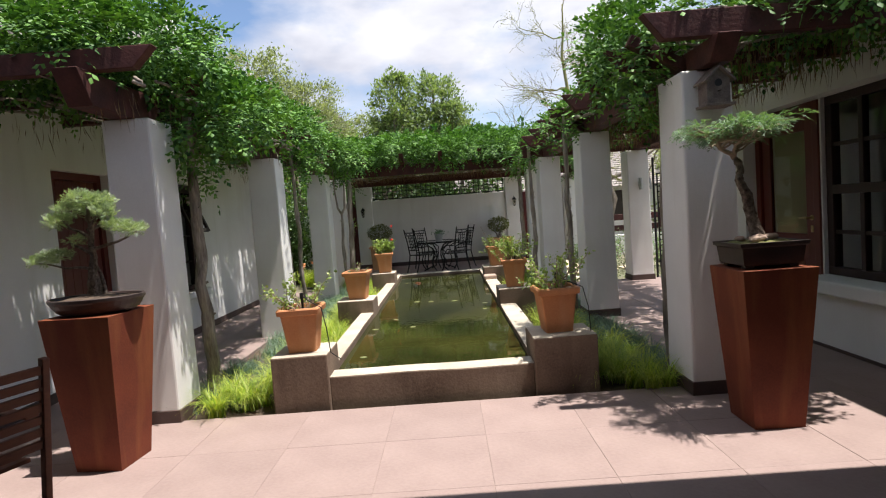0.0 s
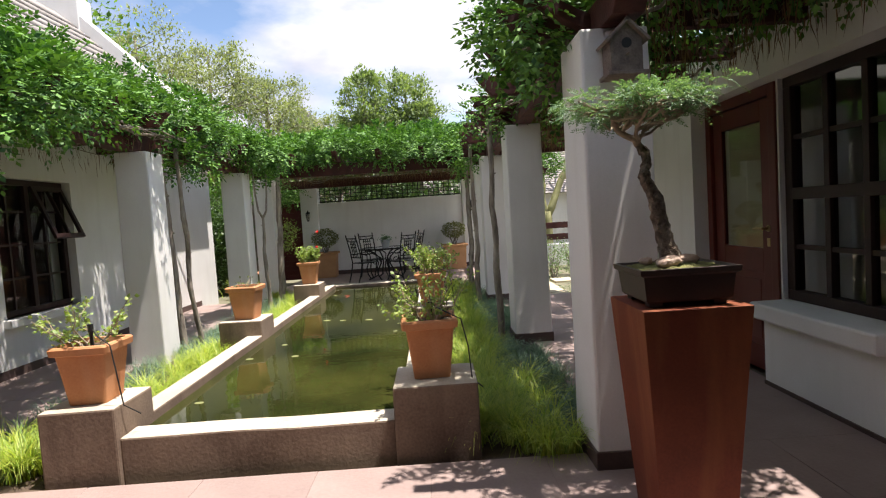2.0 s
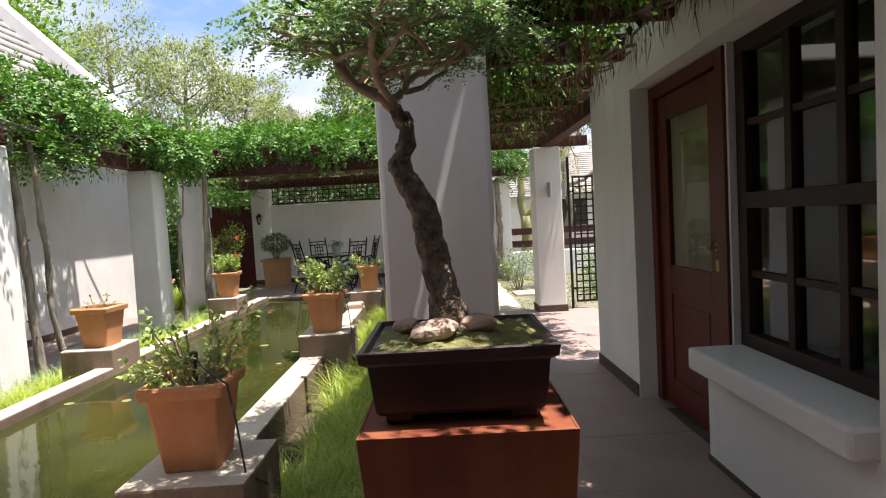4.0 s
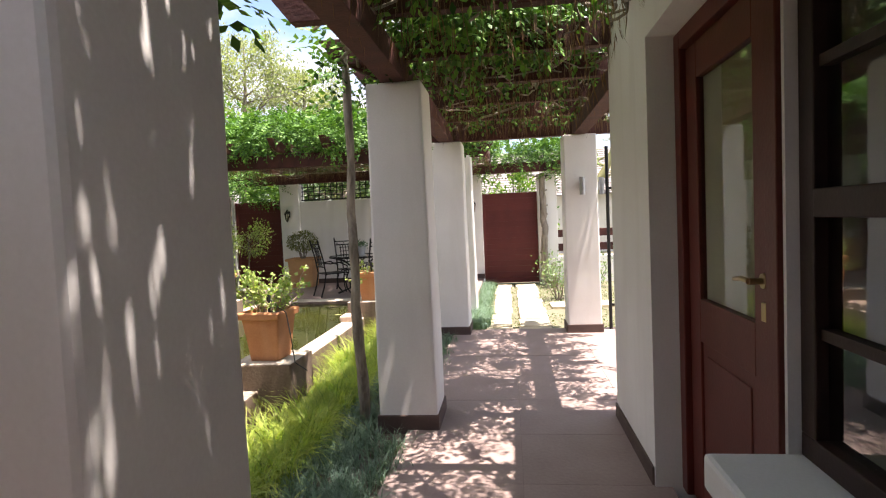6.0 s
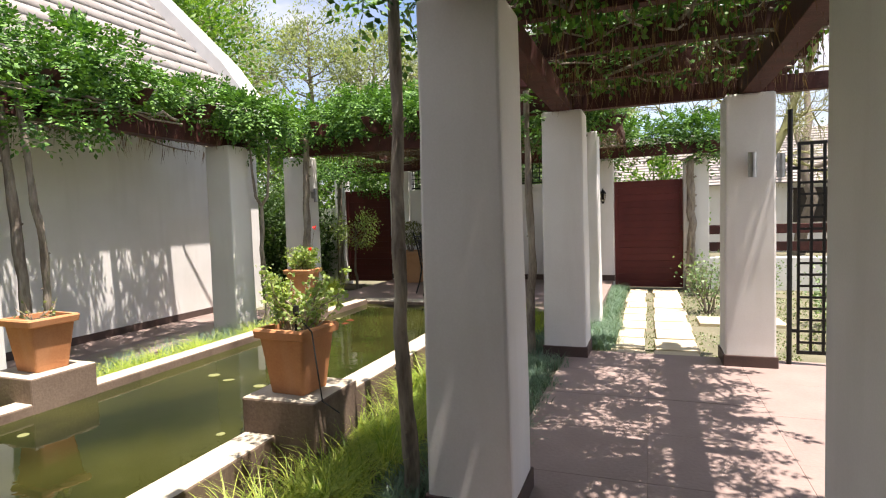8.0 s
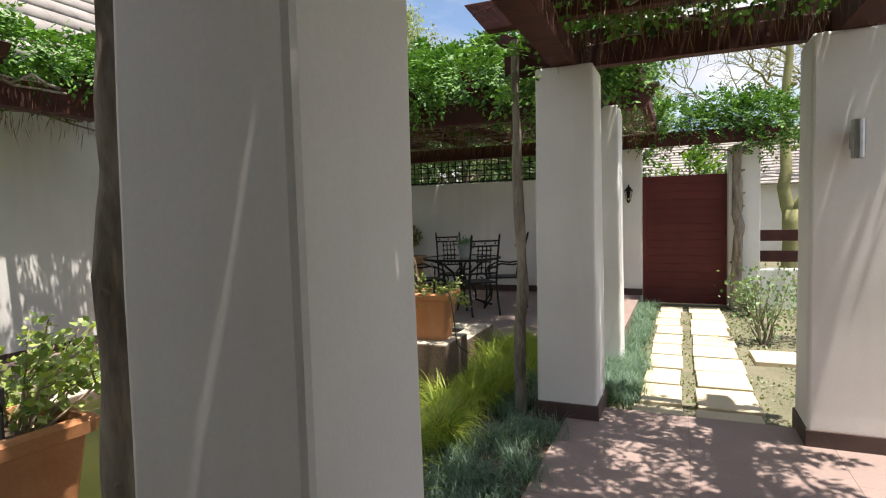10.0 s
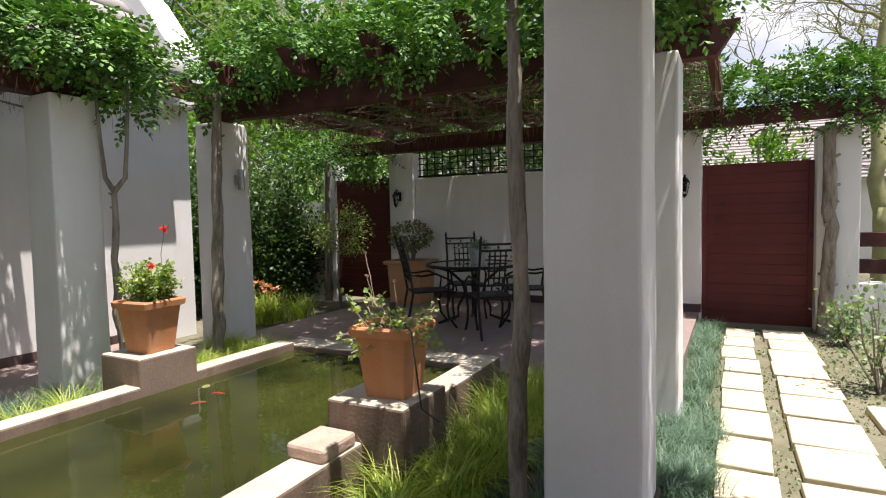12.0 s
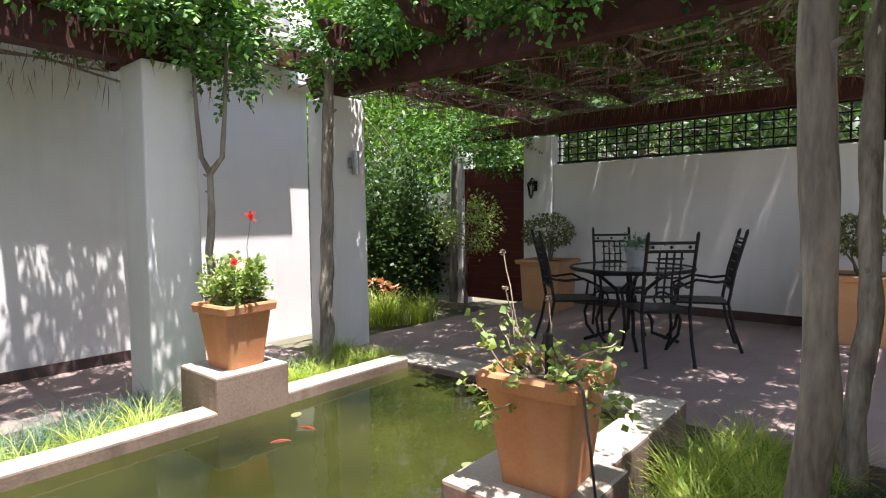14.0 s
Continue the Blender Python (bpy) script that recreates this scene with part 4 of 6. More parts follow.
def clump_row(rng, x0, x1, y0, y1, z, step, r, rz, jitter=0.12):
    out = []
    nx, ny = max(1, round((x1 - x0) / step)), max(1, round((y1 - y0) / step))
    for i in range(nx):
        for j in range(ny):
            s = rng.uniform(0.75, 1.25)
            out.append((x0 + (x1 - x0) * (i + 0.5) / nx + rng.normal(0, jitter), y0 + (y1 - y0) * (j + 0.5) / ny + rng.normal(0, jitter),
                        z + rng.normal(0, 0.06), r * s, r * s, rz * rng.uniform(0.7, 1.4)))
    return out


rng = np.random.default_rng(21)
vw = thing("wisteria_vine", pose(0, 0, 0), "leafy green wisteria covering the west pergola", "vine", "pergola vines")
vine_trunk(vw, rng, -2.36, 5.04, 0.048, 2.6)
vine_trunk(vw, rng, -2.46, 8.38, 0.042, 2.6, lean=(-0.05, -0.12))
vine_trunk(vw, rng, -2.30, 8.55, 0.030, 2.6, lean=(-0.02, -0.25))
vine_trunk(vw, rng, -2.19, 11.32, 0.032, 2.65, fork=True)
vine_trunk(vw, rng, -2.24, 12.36, 0.050, 2.75, lean=(0.08, 0.06))
cl = clump_row(rng, -3.35, -2.35, 4.2, 9.4, 3.12, 0.46, 0.30, 0.21)
cl += clump_row(rng, -3.35, -2.35, 9.4, 11.3, 3.03, 0.46, 0.29, 0.13)
cl += clump_row(rng, -2.50, -2.26, 5.6, 8.2, 2.94, 0.36, 0.19, 0.15)
cl += clump_row(rng, -2.48, -2.06, 8.2, 11.2, 2.94, 0.36, 0.19, 0.15)
cl += clump_row(rng, -3.85, -3.3, 4.3, 11.0, 2.98, 0.66, 0.27, 0.08)
cl += [(-2.15, 4.9, 2.55, 0.34, 0.34, 0.28), (-2.0, 5.3, 2.66, 0.34, 0.38, 0.24), (-2.25, 5.05, 2.25, 0.15, 0.18, 0.2), (-2.35, 4.7, 3.1, 0.48, 0.45, 0.26), (-2.55, 4.45, 3.15, 0.5, 0.36, 0.26), (-3.0, 4.35, 3.15, 0.5, 0.34, 0.28),
       (-3.5, 4.3, 3.12, 0.5, 0.34, 0.28), (-2.1, 5.9, 2.75, 0.3, 0.4, 0.22), (-2.3, 8.45, 2.48, 0.24, 0.28, 0.20), (-2.2, 8.85, 2.62, 0.24, 0.3, 0.18), (-2.15, 11.5, 2.66, 0.20, 0.24, 0.20), (-2.1, 11.45, 2.85, 0.24, 0.26, 0.16),
       (-2.25, 12.45, 2.82, 0.24, 0.22, 0.18), (-2.2, 11.5, 2.50, 0.12, 0.11, 0.12),
       (-2.05, 10.75, 2.90, 0.26, 0.26, 0.14), (-1.95, 11.0, 2.86, 0.26, 0.24, 0.16), (-1.98, 11.28, 2.80, 0.26, 0.22, 0.18), (-2.15, 11.15, 2.95, 0.28, 0.28, 0.14)]
foliage(vw, rng, cl, 66)
woody_stems(vw, rng, [(-4.0, -2.2, 3.9, 12.2, 2.62, 2.78)], 60)
tendrils(vw, rng, [(-3.9, -2.2, 3.9, 12.2, 2.60, 2.7)], 600)

ve = thing("wisteria_vine", pose(0, 0, 0), "leafy green wisteria trained along the east pergola", "vine", "pergola vines")
vine_trunk(ve, rng, 1.92, 5.04, 0.033, 2.7, lean=(0.05, -0.07), knots=False)
vine_trunk(ve, rng, 1.90, 4.92, 0.028, 2.7, lean=(0.0, 0.0), knots=False)
vine_trunk(ve, rng, 1.625, 7.58, 0.032, 2.75, lean=(-0.01, 0.0))
vine_trunk(ve, rng, 1.615, 10.81, 0.035, 2.75, lean=(0.0, 0.0))
vine_trunk(ve, rng, 1.61, 12.50, 0.043, 2.7, lean=(0.03, 0.05))
cl = clump_row(rng, 1.62, 1.9, 4.9, 6.0, 2.98, 0.42, 0.22, 0.16)
cl += clump_row(rng, 1.98, 2.2, 6.0, 12.4, 3.0, 0.46, 0.19, 0.14)
cl += clump_row(rng, 2.05, 2.6, 3.9, 12.2, 3.02, 0.46, 0.27, 0.12)
cl += clump_row(rng, 2.4, 3.5, 3.7, 5.4, 2.98, 0.34, 0.30, 0.12)
cl += clump_row(rng, 2.4, 3.5, 5.4, 7.3, 2.98, 0.46, 0.28, 0.11)
cl += clump_row(rng, 2.4, 4.1, 7.4, 11.2, 2.98, 0.60, 0.27, 0.09)
# The next three rows are added to keep sun off the pillar faces.
cl += clump_row(rng, 2.3, 3.3, 7.3, 8.7, 3.02, 0.46, 0.27, 0.10)
cl += clump_row(rng, 2.0, 2.7, 10.3, 10.8, 2.95, 0.26, 0.20, 0.08, jitter=0.05)
cl += clump_row(rng, 2.25, 3.0, 7.25, 8.05, 2.95, 0.26, 0.22, 0.09, jitter=0.05)
# Coarse upper leaf layers, added to thicken the shade on the walk.
foliage(ve, rng, clump_row(rng, 2.5, 4.1, 7.5, 10.9, 3.14, 0.56, 0.30, 0.07), 19, 0.09)
foliage(ve, rng, clump_row(rng, 2.75, 3.45, 3.75, 5.4, 3.14, 0.42, 0.32, 0.07), 32, 0.10)
cl += [(1.62, 4.7, 2.72, 0.26, 0.30, 0.28), (1.60, 5.1, 2.82, 0.26, 0.34, 0.26), (1.72, 4.5, 3.12, 0.36, 0.42, 0.26), (1.88, 5.05, 2.40, 0.12, 0.14, 0.18), (1.75, 5.4, 3.15, 0.36, 0.5, 0.2), (1.65, 5.7, 2.95, 0.22, 0.35, 0.2),
       (1.6, 7.8, 2.62, 0.2, 0.22, 0.18), (1.66, 7.4, 2.78, 0.18, 0.18, 0.14), (1.55, 11.0, 2.66, 0.26, 0.28, 0.26), (1.85, 11.5, 2.78, 0.28, 0.3, 0.22), (2.15, 11.6, 2.78, 0.2, 0.28, 0.22),
       (1.6, 12.4, 2.62, 0.28, 0.3, 0.24), (2.3, 12.3, 2.88, 0.28, 0.3, 0.2)]
foliage(ve, rng, cl, 54)
woody_stems(ve, rng, [(1.6, 3.5, 4.0, 8.0, 2.66, 2.9), (1.6, 4.1, 8.0, 11.2, 2.66, 2.9)], 130)
tendrils(ve, rng, [(1.9, 3.5, 4.0, 7.9, 2.68, 2.7), (1.9, 4.1, 8.0, 11.1, 2.68, 2.7)], 2600)

vn = thing("wisteria_vine", pose(0, 0, 0), "dense wisteria roofing the far terrace pergola", "vine", "pergola vines")
vine_trunk(vn, rng, -3.95, 16.3, 0.06, 2.5, lean=(0.05, 0.0))
vine_trunk(vn, rng, 3.50, 16.30, 0.07, 2.45, lean=(0.02, 0.0))
cl = clump_row(rng, -2.35, 2.2, 12.15, 12.95, 3.02, 0.42, 0.29, 0.19)
cl += clump_row(rng, -2.6, 2.1, 12.95, 16.6, 3.20, 0.46, 0.30, 0.10)
cl += clump_row(rng, 2.2, 4.1, 15.9, 16.6, 2.86, 0.40, 0.30, 0.17)
cl += [(3.85, 16.3, 2.86, 0.46, 0.42, 0.30), (4.25, 16.4, 2.78, 0.35, 0.35, 0.2), (3.75, 16.2, 2.45, 0.2, 0.2, 0.16), (3.3, 16.35, 3.05, 0.4, 0.3, 0.2), (-3.3, 16.2, 2.55, 0.5, 0.45, 0.35), (-3.5, 15.6, 2.7, 0.5, 0.5, 0.3), (-2.9, 16.4, 2.35, 0.3, 0.25, 0.2)]
foliage(vn, rng, cl, 54)
# Coarse top layer, added to darken the terrace below.
foliage(vn, rng, clump_row(rng, -2.0, 2.1, 13.1, 16.6, 3.32, 0.50, 0.36, 0.08), 20, 0.10)
woody_stems(vn, rng, [(-3.0, 2.4, 12.7, 16.8, 2.66, 2.9)], 150)
woody_stems(vn, rng, [(2.2, 4.1, 16.2, 16.6, 2.35, 2.6)], 16)
tendrils(vn, rng, [(-3.0, 2.4, 12.7, 16.8, 2.70, 2.8)], 3500)

# ---- grass in the beds ----


def grass_bed(name, label, rng, tufts, per, height, width, bend, mat, z=-0.04, spread=0.07, lean=0.3):
    tufts = np.array(tufts)
    n = len(tufts) * per
    c = np.repeat(tufts, per, 0)
    roots = np.stack([c[:, 0] + rng.normal(0, spread, n), c[:, 1] + rng.normal(0, spread, n), np.full(n, z)], 1)
    v, t = blades(rng, roots, height, width, bend, lean)
    ob = raw_mesh(name, v, t, mat)
    return tagged(ob, label, "grass", kind="stuff")


def scatter(rng, x0, x1, y0, y1, n):
    return [(rng.uniform(x0, x1), rng.uniform(y0, y1)) for _ in range(n)]


rng = np.random.default_rng(33)
grass_bed("grass", "bright green arching sedge grass beside the pool", rng,
          scatter(rng, 1.02, 1.40, 4.65, 12.5, 110) + scatter(rng, 1.15, 1.7, 4.45, 6.0, 20), 105, 0.42, 0.0050, 2.1, M_GRASS, spread=0.028, lean=0.25)
grass_bed("grass", "blue-green tufted grass edging the paved walk", rng,
          scatter(rng, 1.42, 1.74, 4.8, 12.6, 150) + scatter(rng, 1.74, 1.98, 4.95, 7.35, 40) + scatter(rng, 1.74, 1.98, 8.2, 10.5, 40)
          + scatter(rng, 1.9, 2.15, 11.4, 12.5, 16) + scatter(rng, 2.14, 2.36, 11.25, 16.2, 80) + scatter(rng, 2.2, 2.42, 11.15, 12.5, 26), 52, 0.21, 0.0036, 1.8, M_BLUEGRASS, spread=0.045)
grass_bed("grass", "sunlit yellow-green sedge along the pool rim", rng,
          scatter(rng, -1.90, -1.48, 5.05, 12.5, 112) + scatter(rng, -2.2, -1.75, 4.5, 5.1, 10), 100, 0.40, 0.0050, 2.1, M_GRASS, spread=0.028, lean=0.25)
grass_bed("grass", "blue-green tufted grass below the west pillars", rng,
          scatter(rng, -2.55, -1.95, 4.5, 12.6, 150), 55, 0.24, 0.0034, 1.4, M_BLUEGRASS, spread=0.05)
grass_bed("grass", "green grass by the far terrace corner", rng,
          scatter(rng, -2.6, -1.5, 12.45, 12.68, 26) + scatter(rng, 0.95, 1.55, 11.5, 12.75, 34), 58, 0.34, 0.0046, 1.8, M_GRASS, spread=0.035, lean=0.2)

# ---- pots on the pedestals ----


def square_pot(m, w=0.20, h=0.40, label="", group="terracotta pots on the pool", foot=0.72, mat=None):
    root = thing("plant_pot", m, label, "plant pot", group)
    b = bmesh.new()
    square_lathe(b, [(w * foot, 0), (w * 0.95, h - 0.065), (w * 0.96, h - 0.06), (w * 1.10, h - 0.052), (w * 1.13, h - 0.012), (w * 1.08, h), (w * 0.92, h), (w * 0.90, h - 0.05)], corner=0.018)
    part("body", b, mat or M_TERRA, root)
    b = bmesh.new()
    box(b, -w * 0.89, w * 0.89, -w * 0.89, w * 0.89, h - 0.09, h - 0.035)
    part("soil", b, M_SOIL, root, "dark soil")
    return root


def plant(m, rng, label, category, stems, height, spread, leaf, mat, per, bloom=None, slim=0.42, group="", hang=0.0, compound=False):
    """Branching stems from one crown, leafed along their upper lengths."""
    root = thing("potted_plant", m, label, category, group)
    b = bmesh.new()
    P, O, tips = [], [], []
    for _ in range(stems):
        a = rng.uniform(0, 6.283)
        s = spread * rng.uniform(0.3, 1.0)
        tip = Vector((math.cos(a) * s, math.sin(a) * s, height * rng.uniform(0.45, 1.0) - hang * s * rng.uniform(0, 1)))
        pts = wiggle(rng, (math.cos(a) * 0.04, math.sin(a) * 0.04, -0.02), tip, 6, 0.02)
        tube(b, pts, [0.006 - 0.0006 * i for i in range(7)], 5)
        tips.append(tip)
        for _ in range(per):
            f = rng.uniform(0.35, 1.05)
            i = min(int(f * 6), 5)
            p = pts[i].lerp(pts[i + 1], min(1, f * 6 - i))
            P.append(p + Vector(rng.normal(0, 0.018, 3)))
            O.append((p - Vector((0, 0, height * 0.3))).normalized())
    part("stem", b, M_TWIG, root)["kind"] = "stuff"
    P, O = np.array(P), np.array(O)
    v, t = (sprays(rng, P, O, 3, leaf * 2, leaf) if compound else simple_leaves(rng, P, O, leaf, slim))
    raw_mesh("leaves", v, t, mat, root, kind="stuff")
    if bloom:
        bmat, count, up, rad = bloom
        for k in range(count):
            tip = tips[k % len(tips)] + Vector((rng.normal(0, 0.02), rng.normal(0, 0.02), up * rng.uniform(0.6, 1.2)))
            bs = bmesh.new()
            tube(bs, wiggle(rng, tips[k % len(tips)] * 0.7, tip, 4, 0.008), 0.0022, 5)
            part("flower_stalk", bs, M_TWIG, root)
            pts = np.array(tip)[None] + rng.normal(0, rad * 0.4, (26, 3))
            v, t = simple_leaves(rng, pts, unit(rng.normal(0, 1, (26, 3))), rad, 0.5)
            raw_mesh("flower_head", v, t, bmat, root, "flower head")
    return root


def drip_pipe(m, pts):
    b = bmesh.new()
    tube(b, pts, 0.0045, 6)
    tagged(part("irrigation_pipe", b, M_HOSE, m=m), "thin black irrigation pipe over a pot rim", "pipe", "irrigation pipes")


rng = np.random.default_rng(44)
ped = PEDESTALS
POTS = []
for i, (dx, dy, turn) in enumerate(((0.0, 0.0, 2), (0.02, 0.0, -3), (0.02, 0.0, 4), (-0.02, 0.02, 3), (0.0, -0.02, -4), (0.04, 0.0, 5))):
    x0, x1, y0, y1, z1 = ped[i]
    c = ((x0 + x1) / 2 + dx, (y0 + y1) / 2 + dy, z1 + 0.002)
    square_pot(pose(*c, 0, 0, turn), 0.162, 0.385, ("square terracotta pot with a thick rim on a concrete stand"))
    POTS.append((c[0], c[1], c[2] + 0.335))
plant(pose(*POTS[0]), rng, "sparse straggly pelargonium with bare stems", "potted plant", 14, 0.34, 0.36, 0.030, M_SHRUB, 30, (M_RED, 0, 0.1, 0.02), group="pool pot plants")
plant(pose(*POTS[1]), rng, "cut-back pelargonium with a few dry stems", "potted plant", 7, 0.20, 0.16, 0.035, M_OLIVELEAF, 5, group="pool pot plants")
plant(pose(*POTS[2]), rng, "full green pelargonium with red flower heads", "potted plant", 28, 0.32, 0.21, 0.031, M_SHRUB, 62, (M_RED, 2, 0.26, 0.022), group="pool pot plants", slim=0.5)
plant(pose(*POTS[3]), rng, "tall leggy pelargonium spilling over its pot", "potted plant", 24, 0.42, 0.32, 0.028, M_SHRUB, 28, group="pool pot plants", hang=0.5, slim=0.5)
plant(pose(*POTS[4]), rng, "bushy light green pelargonium", "potted plant", 28, 0.40, 0.33, 0.029, M_SHRUB, 40, group="pool pot plants", slim=0.5)
plant(pose(*POTS[5]), rng, "trailing ivy pelargonium with dry flower stalks", "potted plant", 18, 0.24, 0.38, 0.030, M_SHRUB, 24, (M_TWIG, 3, 0.2, 0.01), group="pool pot plants", hang=0.75, slim=0.5)
for i in (0, 3, 4, 5):
    x, y, z = POTS[i]
    drip_pipe(pose(x, y, z), [(0.02, -0.02, 0.14), (0.10, -0.10, 0.10), (0.21, -0.16, 0.05), (0.245, -0.18, -0.12), (0.26, -0.16, -0.34), (0.33, -0.10, -0.42)])
    b = bmesh.new()
    tube(b, [(0, 0, -0.02), (0, 0, 0.17)], 0.011, 8)
    tube(b, [(0, 0, 0.12), (0, 0, 0.17)], 0.018, 8)
    tagged(part("dripper_stake", b, M_HOSE, m=pose(x + 0.02, y - 0.03, z)), "short black plastic dripper stake in the pot", "stake", "irrigation stakes")

# square planters with clipped balls at the back wall
for x, y, r in ((-2.00, 15.95, 0.31), (1.42, 16.02, 0.27)):
    square_pot(pose(x, y, PATIO + 0.002, 0, 0, 4), 0.30, 0.66, "large square tan clay planter by the garden wall", "large planters", 0.86, M_TAN)
    root = thing("topiary", pose(x, y, PATIO + 0.62), "clipped round shrub on short bare stems", "potted shrub", "ball shrubs")
    b = bmesh.new()
    for k in range(7):
        a = k * 0.9
        tube(b, wiggle(rng, (0.02 * math.cos(a), 0.02 * math.sin(a), 0), (0.17 * math.cos(a), 0.17 * math.sin(a), 0.42), 5, 0.02), [0.014, 0.012, 0.01, 0.009, 0.007, 0.005], 6)
    part("stem", b, M_FARBARK, root)["kind"] = "stuff"
    d = unit(rng.normal(0, 1, (1500, 3)))
    q = d * (rng.uniform(0.35, 1.0, 1500) ** 0.5)[:, None] * np.array([r * 1.15, r * 1.15, r * 0.8]) + np.array([0, 0, 0.42])
    v, t = simple_leaves(rng, q, d, 0.045, 0.3)
    raw_mesh("crown", v, t, M_TOPIARY, root, kind="stuff")

# ---- plinths and bonsai ----


def plinth(m, top, base, h, label):
    root = thing("plinth", m, label, "plinth", "rusted plinths")
    for k in range(4):
        b = bmesh.new()
        ring = []
        for w, z in ((base, 0.0), (top, h)):
            ring.append([b.verts.new(p) for p in ((-w, -w, z), (w, -w, z), (w - 0.006, -w + 0.006, z), (-w + 0.006, -w + 0.006, z))])
        for i in range(4):
            b.faces.new((ring[0][i], ring[0][(i + 1) % 4], ring[1][(i + 1) % 4], ring[1][i]))
        b.faces.new(ring[0])
        b.faces.new(ring[1])
        bmesh.ops.bevel(b, geom=list(b.edges), offset=0.0015, segments=1, affect="EDGES")
        part("side_plate", b, M_RUST, root, m=pose(0, 0, 0, 0, 0, 90 * k))
    part("top_plate", boxed(-top + 0.007, top - 0.007, -top + 0.007, top - 0.007, h - 0.012, h - 0.001), M_RUST, root)
    return root


plinth(pose(2.015, 3.64, 0, 0, 0, -1), 0.236, 0.163, 1.055, "tall tapered rust-red steel plinth with a bonsai on it")
plinth(pose(-2.50, 3.70, 0, 0, 0, -5), 0.245, 0.162, 1.055, "tapered rust-red steel plinth lit on one side")

rng = np.random.default_rng(55)
tray = thing("bonsai_tray", pose(2.005, 3.635, 1.057, 0, 0, -1), "dark brown rectangular bonsai tray on feet", "bonsai pot")
b = bmesh.new()
square_lathe(b, [(0.160, 0.02), (0.168, 0.03), (0.178, 0.135), (0.193, 0.145), (0.196, 0.168), (0.184, 0.170), (0.178, 0.158)], wide=1.12)
part("body", b, M_TRAY, tray)
for sx in (-1, 1):
    for sy in (-1, 1):
        part("foot", boxed(sx * 0.140 - 0.03, sx * 0.140 + 0.03, sy * 0.12 - 0.03, sy * 0.12 + 0.03, 0, 0.022, bevel=0.004), M_TRAY, tray)
b = bmesh.new()
bmesh.ops.create_grid(b, x_segments=22, y_segments=16, size=1)
for v in b.verts:
    x, y = v.co.x, v.co.y
    v.co = Vector((x * 0.198, y * 0.178, 0.157 + 0.026 * (1 - x * x) * (1 - y * y) + 0.012 * noise.noise(Vector((x * 6, y * 6, 1)))))
part("moss", b, M_MOSS, tray, "green and straw moss", smooth=True)
for x, y, sx, sy, sz, a in ((-0.055, -0.085, 0.062, 0.042, 0.026, 10), (0.045, -0.035, 0.055, 0.038, 0.028, -20), (-0.125, 0.0, 0.034, 0.03, 0.018, 30)):
    b = bmesh.new()
    bmesh.ops.create_icosphere(b, subdivisions=2, radius=1)
    for v in b.verts:
        v.co *= 1 + 0.25 * noise.noise(v.co * 2 + Vector((x * 30, 0, 0)))
        v.co = Vector((v.co.x * sx, v.co.y * sy, v.co.z * sz))
    tagged(part("stone", b, M_STONE, m=pose(2.005 + x, 3.635 + y, 1.248, 6, -8, a)), "flat pale pink stone on the bonsai's moss", "stone", "bonsai stones")

bon = thing("bonsai_tree", pose(1.975, 3.625, 1.232), "bonsai with a gnarled leaning trunk and flat feathery crown", "bonsai")
b = bmesh.new()
tp = [(0.015, 0, -0.02), (0.01, 0, 0.05), (-0.004, 0.01, 0.12), (-0.018, 0.02, 0.20), (-0.034, 0.02, 0.30), (-0.060, 0.015, 0.35), (-0.088, 0.01, 0.41), (-0.074, 0.02, 0.455), (-0.060, 0.03, 0.49), (-0.072, 0.04, 0.525), (-0.098, 0.05, 0.56)]
tr = [0.056, 0.043, 0.036, 0.033, 0.031, 0.029, 0.026, 0.021, 0.018, 0.018, 0.017]
fine = []
fr = []
for i in range(len(tp) - 1):
    for k in range(8):
        f = k / 8
        fine.append(Vector(tp[i]).lerp(Vector(tp[i + 1]), f))
        fr.append(tr[i] * (1 - f) + tr[i + 1] * f)
tube(b, fine, fr, 26)
for v in b.verts:
    v.co += Vector(noise.noise_vector(v.co * 26)) * 0.009 + Vector(noise.noise_vector(Vector((v.co.x * 95, v.co.y * 95, v.co.z * 40)))) * 0.008
for a in range(5):
    an = a * 1.3
    tube(b, [(0.015, 0, 0.02), (0.015 + 0.06 * math.cos(an), 0.055 * math.sin(an), 0.006), (0.015 + 0.105 * math.cos(an), 0.09 * math.sin(an), -0.012)], [0.022, 0.013, 0.005], 7)
part("trunk", b, M_BONBARK, bon, smooth=True)
# main limbs, then branches that end in flat sprays
b = bmesh.new()
fork = Vector(tp[-1])
BOUGHS = [((-0.16, 0.03, 0.60), (-0.22, 0.0, 0.655), (-0.26, -0.02, 0.71), (-0.36, -0.03, 0.74)), ((-0.075, 0.06, 0.60), (-0.05, 0.05, 0.625), (0.03, 0.03, 0.655), (0.12, 0.02, 0.69)),
         ((-0.13, 0.10, 0.61), (-0.15, 0.18, 0.66), (-0.14, 0.26, 0.70), (-0.10, 0.34, 0.72)), ((-0.12, 0.0, 0.60), (-0.13, -0.09, 0.65), (-0.10, -0.18, 0.70), (-0.08, -0.26, 0.71))]
pads = []
